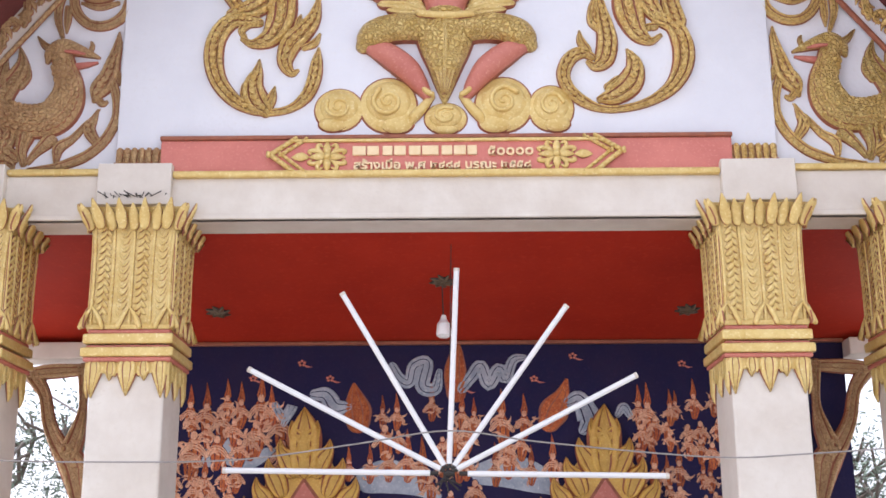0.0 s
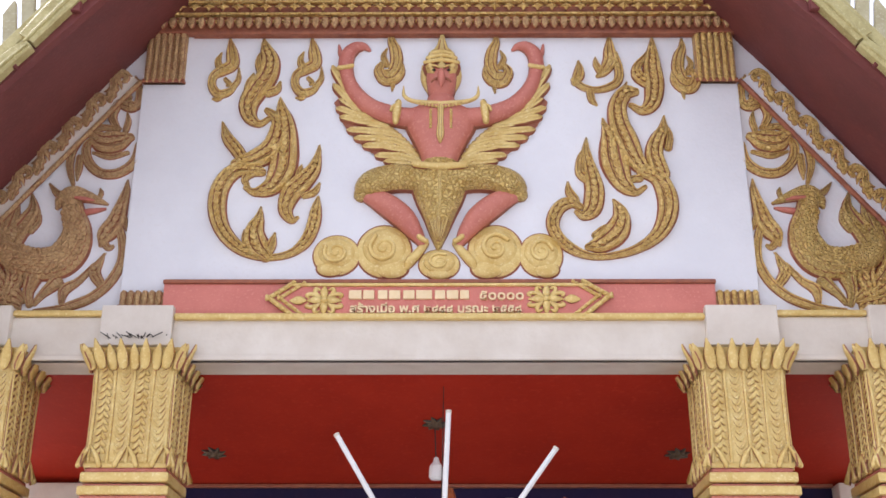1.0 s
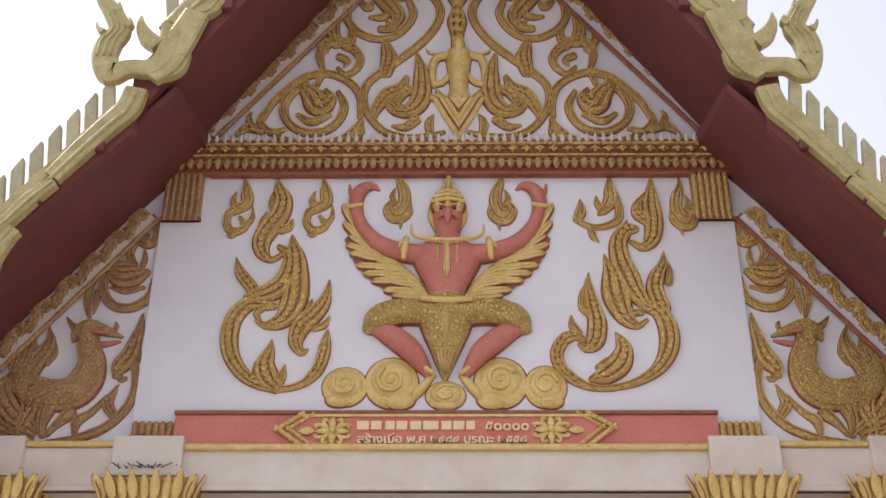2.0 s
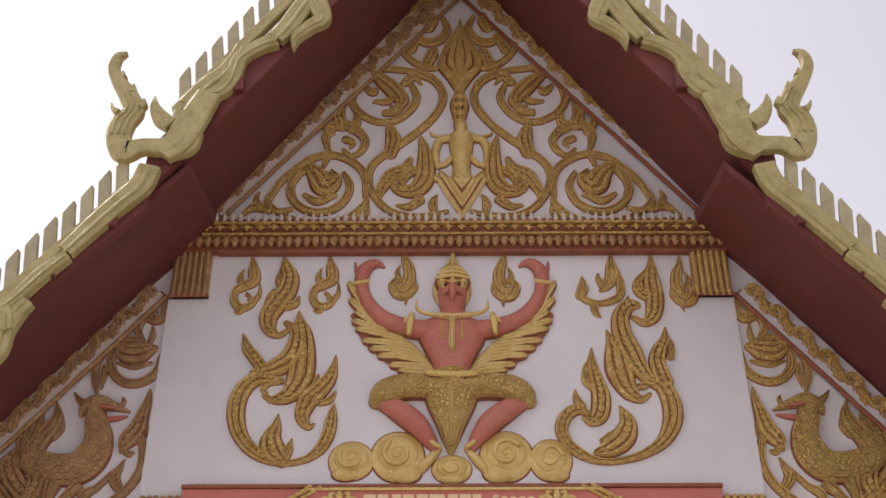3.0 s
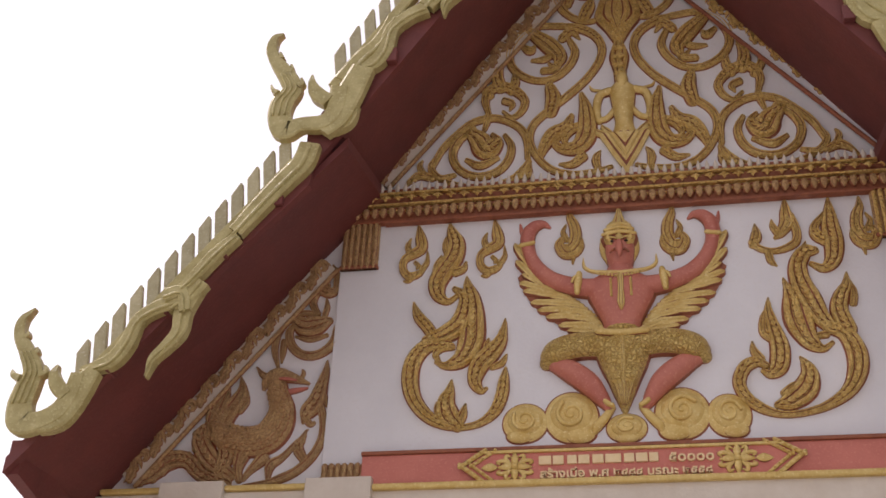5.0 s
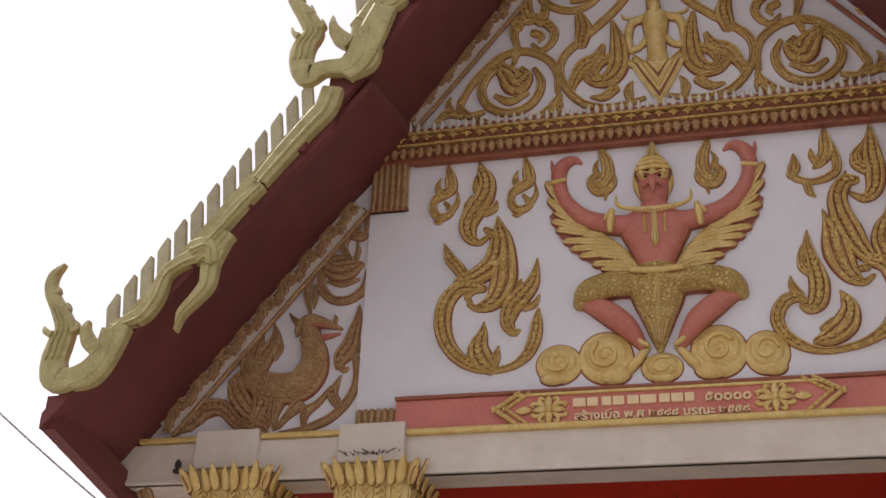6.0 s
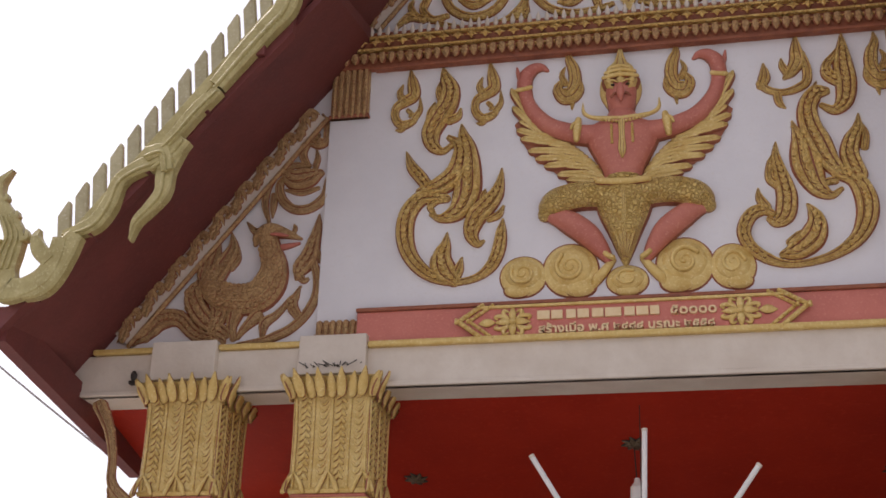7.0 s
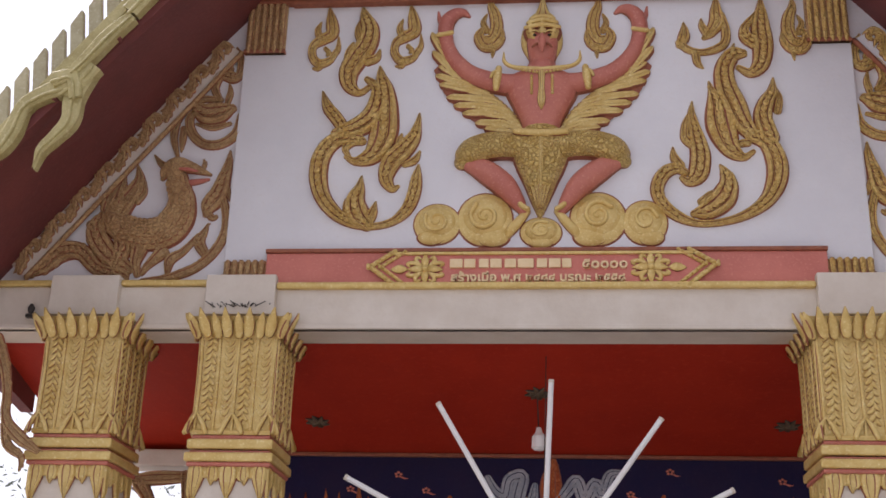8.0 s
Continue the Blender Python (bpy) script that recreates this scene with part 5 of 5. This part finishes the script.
def words(name, text, x, z, width, size):
    cu = bpy.data.curves.new(name, "FONT")
    cu.body, cu.size, cu.extrude, cu.offset = text, size, 0.014, 0.0016
    cu.materials.append(LETTER)
    ob = new(name, cu)
    bpy.context.view_layer.update()
    if ob.dimensions.x > 0:
        ob.scale = (width / ob.dimensions.x, 1, 1)
    ob.parent = plaque
    ob.rotation_euler = (radians(90), 0, 0)
    ob.location = (x - plaque.location.x, -0.066 - plaque.location.y, L + z - plaque.location.z)
    return ob


(T1, T2) = [(-0.514, -0.197), (0.471, -0.194)]
words("letters", "สร้างเมื่อ พ.ศ ๒๔๘๔ บูรณะ ๒๕๕๘", T1[0], T1[1], T2[0] - T1[0], 0.068)
(N1, N2) = [(0.23, -0.119), (0.483, -0.114)]
words("letters", "๕๐๐๐๐", N1[0], N1[1], N2[0] - N1[0], 0.085)
for x0, x1 in ((-0.519, -0.445), (-0.437, -0.372), (-0.352, -0.296), (-0.288, -0.222), (-0.206, -0.140), (-0.132, -0.040), (-0.024, 0.036), (0.044, 0.112), (0.120, 0.173)):
    part("letter_bar", cube(x0, x1, -0.078, -0.055, -0.116, -0.062, bevel=0.004), LETTER, plaque, local=False)

# ---- porch: sunburst of white tubes, wire, pendant, ceiling roses ----
HUB = [(0.005, -1.848)][0]
fan = base("sunburst_tube_light", HUB[0], 0.10, L + HUB[1], "sunburst of seven white plastic tubes wired to a hub", "tube light")
for i, (x, z) in enumerate([(-1.201, -1.825), (-1.085, -1.281), (-0.58, -0.86), (0.055, -0.725), (0.66, -0.939), (1.029, -1.327), (1.173, -1.868)]):
    d = Vector((x - HUB[0], 0, z - HUB[1]))
    a = d.normalized() * (0.10 if i in (0, 6) else 0.05)
    t = part("tube", rod(bmesh.new(), a, d * 0.992, 0.0155, 12), TUBE, fan, smooth=False)
    part("end_cap", rod(bmesh.new(), d * 0.985, d, 0.0170, 12), CREAM, t)
    part("socket", rod(bmesh.new(), a * 0.55, a * 1.2, 0.012, 8), DARK, t)
bm = bmesh.new()
for k in range(7):
    q = k * 0.9
    rod(bm, (0.03 * math.cos(q), 0.0, 0.03 * math.sin(q)), (0.07 * math.cos(q + 2), 0.02, -0.07 + 0.03 * math.sin(q + 2)), 0.005, 6)
rod(bm, (-0.03, 0.01, 0), (0.03, 0.01, 0), 0.018, 8)
part("hub", bm, DARK, fan, "dark twisted wire hub")
part("hanger", rod(bmesh.new(), (0, 0.0, 0), (0.02, 0.25, 1.33), 0.003, 6), DARK, fan, "thin hanging wire")
run = glide([(*q, 0.01) for q in [(-2.493, -1.781), (-1.881, -1.797), (-1.095, -1.791), (-0.455, -1.711), (0.014, -1.648), (0.481, -1.709), (1.354, -1.791), (1.852, -1.777), (2.47, -1.738)]], 6)
cord("slack_wire", [(q[0], -0.13, q[1]) for q in run], 0.0042, WIRE, "thin slack grey wire strung across the porch columns", "wire")

for x, y, zc in ((-0.032, 0.84, -0.618), (-1.489, 1.23, -0.719), (1.552, 1.24, -0.722)):
    r = 0.085
    bm = bmesh.new()
    for q in range(8):
        leaf(bm, 0.0, 0.0, q * math.pi / 4, r, r * 0.5, 0.02, 0.0, 0.3)
    dome(bm, 0, 0, r * 0.4, r * 0.4, 0.03, 0.0, 0, 0, 12, 3)
    bmesh.ops.rotate(bm, verts=bm.verts, cent=(0, 0, 0), matrix=Matrix.Rotation(radians(75), 3, "X"))
    bmesh.ops.translate(bm, verts=bm.verts, vec=(x, y, zc))
    thing("ceiling_rose", bm, [BRONZE, DARK], "dark bronze leafy rose on the red ceiling", "ceiling rose", "ceiling roses", smooth=True)
BX, BZ = [(-0.024, -0.91)][0]
lamp = base("pendant_lamp", BX, 0.84, L + BZ, "small white pendant lamp hanging from the red ceiling", "lamp")
part("cord", rod(bmesh.new(), (0, 0, 0.02), (-0.01, 0, 0.30), 0.004, 6), DARK, lamp)
bm = bmesh.new()
for z0, z1, r0, r1 in ((0.075, 0.045, 0.014, 0.022), (0.045, 0.02, 0.022, 0.042), (0.02, -0.05, 0.042, 0.046), (-0.05, -0.065, 0.046, 0.030)):
    bmesh.ops.create_cone(bm, cap_ends=True, segments=16, radius1=r1, radius2=r0, depth=z0 - z1, matrix=Matrix.Translation((0, 0, (z0 + z1) / 2)))
part("shade", bm, TUBE, lamp, "white glass shade", smooth=False)

# ---- mural: flat painted shapes on the navy wall ----
MY = 1.70
for i, pts in enumerate(([(-0.381, -1.005, 0.061), (-0.331, -1.09, 0.078), (-0.266, -1.114, 0.084), (-0.235, -1.006, 0.084), (-0.15, -0.987, 0.099), (-0.178, -1.141, 0.104), (-0.09, -1.161, 0.088), (-0.062, -1.046, 0.046)],
                         [(0.09, -1.163, 0.07), (0.157, -1.078, 0.084), (0.219, -1.009, 0.091), (0.271, -1.133, 0.091), (0.342, -1.029, 0.091), (0.387, -1.095, 0.078), (0.439, -0.971, 0.072), (0.517, -0.949, 0.038)],
                         [(-1.17, -1.269, 0.053), (-1.11, -1.345, 0.068), (-1.055, -1.277, 0.076), (-1.109, -1.391, 0.046)], [(-0.904, -1.194, 0.076), (-0.828, -1.202, 0.114), (-0.769, -1.279, 0.129), (-0.685, -1.28, 0.068)],
                         [(0.815, -1.252, 0.084), (0.881, -1.237, 0.114), (0.944, -1.379, 0.167), (0.903, -1.443, 0.076)], [(1.136, -1.342, 0.046), (1.176, -1.293, 0.068), (1.219, -1.354, 0.046)])):
    bm = bmesh.new()
    stroke(bm, pts, 0.008, MY, 6, CARVED, 0, 1)
    part("painted_cloud", bm, [BLUEGREY, NAVY], mural, "white and blue-grey painted cloud", local=False)
for x, z in [(-0.997, -0.981), (-0.803, -1.087), (-1.325, -1.083), (0.845, -0.943), (0.579, -1.097), (1.583, -0.999), (0.11, -1.163)]:
    bm = bmesh.new()
    for q in range(5):
        dome(bm, x + 0.019 * math.cos(q * 1.257 + 0.3), z + 0.015 * math.sin(q * 1.257 + 0.3), 0.012, 0.010, 0.004, MY, 0, 1, 8, 2)
    leaf(bm, x + 0.02, z - 0.015, -0.6, 0.05, 0.014, 0.004, MY, 0.4)
    part("painted_blossom", bm, [PINK, EDGE], mural, "small pink painted blossom", local=False)
for pts in ([(-0.607, -1.394, 0.137), (-0.616, -1.303, 0.167), (-0.633, -1.196, 0.091), (-0.641, -1.119, 0.015)], [(0.67, -1.396, 0.129), (0.71, -1.312, 0.175), (0.767, -1.206, 0.091), (0.801, -1.098, 0.016)], [(0.052, -1.201, 0.114), (0.046, -1.046, 0.133), (0.058, -0.91, 0.072), (0.067, -0.844, 0.011)]):
    bm = bmesh.new()
    stroke(bm, pts, 0.008, MY, 5, CARVED, 0, 1)
    part("painted_flame", bm, [ORANGE, EDGE], mural, "orange painted flame", local=False)
# crowds of orange and peach shapes
for (x0, z0), (x1, z1), n, rows_n in ((*[(-1.841, -1.187), (-1.104, -1.572)], 6, 3), (*[(-1.855, -1.641), (-1.393, -1.903)], 5, 2), (*[(1.199, -1.209), (1.824, -1.592)], 6, 3), (*[(1.311, -1.645), (1.801, -1.925)], 5, 2),
                                      (*[(-0.483, -1.254), (-0.254, -1.578)], 2, 2), (*[(0.338, -1.249), (0.577, -1.583)], 2, 2), (*[(-0.139, -1.199), (0.213, -1.914)], 3, 4), (*[(-0.727, -1.537), (-0.122, -1.69)], 5, 1), (*[(0.256, -1.544), (0.742, -1.734)], 4, 1)):
    for r in range(rows_n):
        for k in range(n):
            x = x0 + (x1 - x0) * (k + 0.5 + random.uniform(-0.45, 0.45)) / n
            z = z0 + (z1 - z0) * (r + 0.4 + random.uniform(-0.35, 0.35)) / rows_n
            w = abs(x1 - x0) / n * random.uniform(0.75, 1.35)
            lift = MY - 0.001 * (r % 3)
            bm = bmesh.new()
            dome(bm, x, z, w * 0.22, w * 0.26, 0.007, lift, 1, 2, 10, 2)
            stroke(bm, [(x - w * 0.5, z - w * 0.75, w * 0.22), (x - w * 0.2, z - w * 0.42, w * 0.30), (x + w * 0.2, z - w * 0.48, w * 0.30), (x + w * 0.5, z - w * 0.80, w * 0.2)], 0.006, lift, 3, CARVED, 1, 2)
            stroke(bm, [(x, z - w * 0.3, w * 0.5), (x + w * 0.05, z - w * 0.8, w * 0.62), (x, z - w * 1.25, w * 0.4)], 0.005, lift, 3, CARVED, 0, 2)
            if r == 0:
                stroke(bm, [(x, z + w * 0.15, w * 0.42), (x + w * 0.02, z + w * 0.5, w * 0.26), (x - w * 0.03, z + w * 1.15, 0.004)], 0.006, lift, 3, CARVED, 0, 2)
            for q in range(6):
                leaf(bm, x + random.uniform(-0.5, 0.5) * w, z - random.uniform(0.1, 1.1) * w, random.uniform(0, 6.2), w * 0.42, w * 0.16, 0.008, lift, 0.8, 1, 2)
            part("painted_shape", bm, [ORANGE, PEACH, NAVY], mural, local=False)
for pts in ([(-1.63, -1.624, 0.114), (-1.481, -1.569, 0.185), (-1.329, -1.615, 0.148), (-1.179, -1.571, 0.046)], [(0.216, -1.73, 0.148), (0.404, -1.713, 0.222), (0.591, -1.769, 0.185), (0.72, -1.844, 0.074)], [(-0.536, -1.762, 0.185), (-0.385, -1.744, 0.222), (-0.198, -1.801, 0.148), (-0.086, -1.875, 0.076)]):
    bm = bmesh.new()
    stroke(bm, pts, 0.003, MY, 5, ROUND, 0, 0)
    part("painted_haze", bm, [BLUEGREY], mural, "blue-grey painted haze", local=False)

# gilded door pediments against the mural
for cx in (540, 1066):
    c0 = {540: [(-0.967, -1.283), (-0.962, -1.464), (-0.958, -1.651), (-1.266, -1.96), (-0.613, -1.965)], 1066: [(1.042, -1.275), (1.034, -1.46), (1.026, -1.646), (0.686, -1.974), (1.361, -1.979)]}[cx]
    tip, mid_p, low, le, ri = c0
    ped = base("door_pediment", low[0], 1.68, L + low[1] - 0.4, "gilded flame-edged door pediment with pink field", "pediment", "door pediments")
    bm = bmesh.new()
    prism(bm, [(le[0] - 0.10, le[1] - 0.10), (ri[0] + 0.10, le[1] - 0.10), (mid_p[0] + 0.07, mid_p[1] - 0.02), (mid_p[0] - 0.07, mid_p[1] - 0.02)], 1.655, 1.70)
    part("field", bm, DEEP_GOLD, ped, "deep gold field", local=False)
    bm = bmesh.new()
    stroke(bm, [(low[0], low[1] - 0.02, 0.19), (mid_p[0], mid_p[1], 0.20), (mid_p[0], (mid_p[1] + tip[1]) / 2, 0.12), (tip[0], tip[1], 0.006)], 0.06, 1.66, 5, CARVED, 0, 1)
    part("top_flame", bm, [DEEP_GOLD, EDGE], ped, local=False, smooth=True)
    for s, e in ((-1, le), (1, ri)):
        for k in range(5):
            f = k / 4.0
            x, z = mid_p[0] + (e[0] - mid_p[0]) * f, mid_p[1] - 0.02 + (e[1] - mid_p[1]) * f
            bm = bmesh.new()
            stroke(bm, [(x, z - 0.10, 0.11), (x + s * 0.03, z - 0.03, 0.13), (x + s * 0.075, z + 0.04, 0.07), (x + s * 0.085, z + 0.11, 0.006)], 0.05, 1.655, 5, CARVED, 0, 1)
            part("edge_flame", bm, [DEEP_GOLD, EDGE], ped, local=False, smooth=True)
    for inset, m, d in ((0.07, EDGE, 1.648), (0.10, SKIN, 1.640), (0.20, EDGE, 1.632), (0.225, PEACH, 1.624)):
        bm = bmesh.new()
        t = low[1] - 0.015 - inset * 1.15
        prism(bm, [(low[0], t), (le[0] + inset * 0.9 + 0.03, le[1] - 0.12), (ri[0] - inset * 0.9 - 0.03, le[1] - 0.12)], d, 1.66)
        part("inner_gable", bm, m, ped, local=False)

# ---- carved brackets in the side bays and under the eave ----
for s in (-1, 1):
    bm = bmesh.new()
    for k, pts in enumerate(([(-2.777, -1.081, 0.099), (-2.699, -1.203, 0.076), (-2.653, -1.391, 0.083), (-2.577, -1.541, 0.111), (-2.482, -1.66, 0.172), (-2.448, -1.77, 0.141), (-2.415, -1.908, 0.095)],
                             [(-2.45, -1.021, 0.076), (-2.439, -1.28, 0.05), (-2.458, -1.437, 0.097), (-2.503, -1.578, 0.133)],
                             [(-2.817, -1.057, 0.077), (-2.655, -1.043, 0.091), (-2.446, -1.033, 0.069)])):
        c = stroke(bm, pts if s < 0 else mirrored(pts), 0.050 + 0.008 * k, 1.60, 6, CARVED)
        frill(bm, c, 0.09, 0.45, s if k == 0 else -s, 0.035, 1.60)
    thing("arch_bracket", bm, [GOLD_BROWN, EDGE], "weathered gold openwork bracket in the side bay", "bracket", "side bay brackets", smooth=True)
    pts = [(-3.076, -0.579, 0.08), (-3, -0.724, 0.058), (-2.958, -0.886, 0.045), (-2.94, -1.038, 0.051), (-2.844, -1.144, 0.065), (-2.738, -1.215, 0.031)]
    tail = [(-2.945, -1.07, 0.039), (-2.907, -1.185, 0.048), (-2.821, -1.249, 0.035), (-2.821, -1.329, 0.009)]
    bm = bmesh.new()
    for p in (pts, tail):
        c = stroke(bm, p if s < 0 else mirrored(p), 0.05, -0.20, 6, CARVED)
        frill(bm, c, 0.09, 0.5, 1, 0.025, -0.20)
    thing("eave_bracket", bm, [GOLD_BROWN, EDGE], "slender curved gold naga bracket under the eave", "bracket", "eave brackets", smooth=True)

# small dark thing of unclear use on the beam's end, as a plain fixture
SX, SZ = [(-2.954, -0.407)][0]
fixture = base("small_spotlight", SX, -0.08, L + SZ, "small dark fixture on the cream beam", "lamp")
part("stand", cube(-0.022, 0.022, -0.02, 0.02, -0.01, 0.012, bevel=0.004), DARK, fixture)
bm = bmesh.new()
for z0, z1, r0, r1 in ((0.012, 0.03, 0.010, 0.016), (0.03, 0.055, 0.018, 0.020), (0.055, 0.075, 0.020, 0.008)):
    bmesh.ops.create_cone(bm, cap_ends=True, segments=12, radius1=r0, radius2=r1, depth=z1 - z0, matrix=Matrix.Translation((0, 0, (z0 + z1) / 2)))
part("head", bm, DARK, fixture)

# old stains of bird nesting straw on the block
bm = bmesh.new()
for i in range(30):
    x = -1.70 + random.gauss(0, 0.08)
    rod(bm, (x, -0.085 + random.uniform(-0.05, 0.02), -0.365 + random.uniform(0, 0.012)), (x + random.uniform(-0.06, 0.06), -0.10 + random.uniform(-0.04, 0.02), -0.352 + random.uniform(0, 0.025)), 0.003, 4)
tagged(thing("nest_straw", bm, DARK), "dark scraps of straw on top of the capital", "straw", kind="stuff")

# ---- overhead cables beyond the eave ----
cord("overhead_cable", [(-7.40 + 0.42 * k, 3.0, 2.03 - 0.345 * k + 0.0045 * k * k) for k in range(12)], 0.009, WIRE,
     "thin grey overhead cable beside the temple", "cable")


# ---- trees beyond the open bays ----
def tree(x, y, top, spread, seed):
    rng = random.Random(seed)
    ob = base("tree", x, y, 0, "hazy green tree with sparse hanging leaves behind the temple", "tree", "trees behind")
    bm = bmesh.new()
    tips = []

    def limb(a, d, r, n):
        b = a + d
        q = d.to_track_quat("Z", "Y").to_matrix().to_4x4()
        bmesh.ops.create_cone(bm, cap_ends=True, segments=7, radius1=r, radius2=r * 0.68, depth=d.length, matrix=Matrix.Translation((a + b) / 2) @ q)
        if n == 0:
            tips.append(b)
            return
        for _ in range(3):
            e = Vector((rng.uniform(-1, 1), rng.uniform(-1, 1), rng.uniform(0.15, 0.9))).normalized() * d.length * rng.uniform(0.6, 0.85)
            limb(b, e, r * 0.62, n - 1)
            tips.append(b)

    limb(Vector((0, 0, 0)), Vector((0.1, 0, top * 0.42)), 0.16, 4)
    part("trunk", bm, BARK, ob, "grey-brown branching trunk")
    verts, faces = [], []
    for p in tips:
        for _ in range(30):
            c = p + Vector((rng.gauss(0, 1), rng.gauss(0, 1), rng.gauss(0, 0.8))) * spread * 0.16
            u = Vector((rng.uniform(-1, 1), rng.uniform(-1, 1), rng.uniform(-1, 0.3))).normalized() * rng.uniform(0.03, 0.06)
            w = u.cross(Vector((rng.uniform(-1, 1), rng.uniform(-1, 1), rng.uniform(-1, 1)))).normalized() * 0.013
            k = len(verts)
            verts += [c - u, c + w, c + u, c - w]
            faces.append((k, k + 1, k + 2, k + 3))
    mesh = bpy.data.meshes.new("crown")
    mesh.from_pydata([tuple(v) for v in verts], [], faces)
    mesh.materials.append(LEAFY)
    crown = new("crown", mesh)
    crown.parent = ob
    tagged(crown, "sparse hazy green leaves", kind="stuff")


(TL, TR) = [(-5.148, -0.52), (5.326, -1.165)]
tree(TL[0] - 0.2, 9.0, L + TL[1] + 0.4, 2.6, 3)
tree(TR[0] + 0.5, 9.6, L + TR[1] + 0.1, 2.4, 8)
tree(TL[0] - 3.5, 12.0, L + TL[1] - 0.6, 2.8, 5)
tree(TR[0] + 4.0, 13.0, L + TR[1] + 0.2, 2.8, 11)
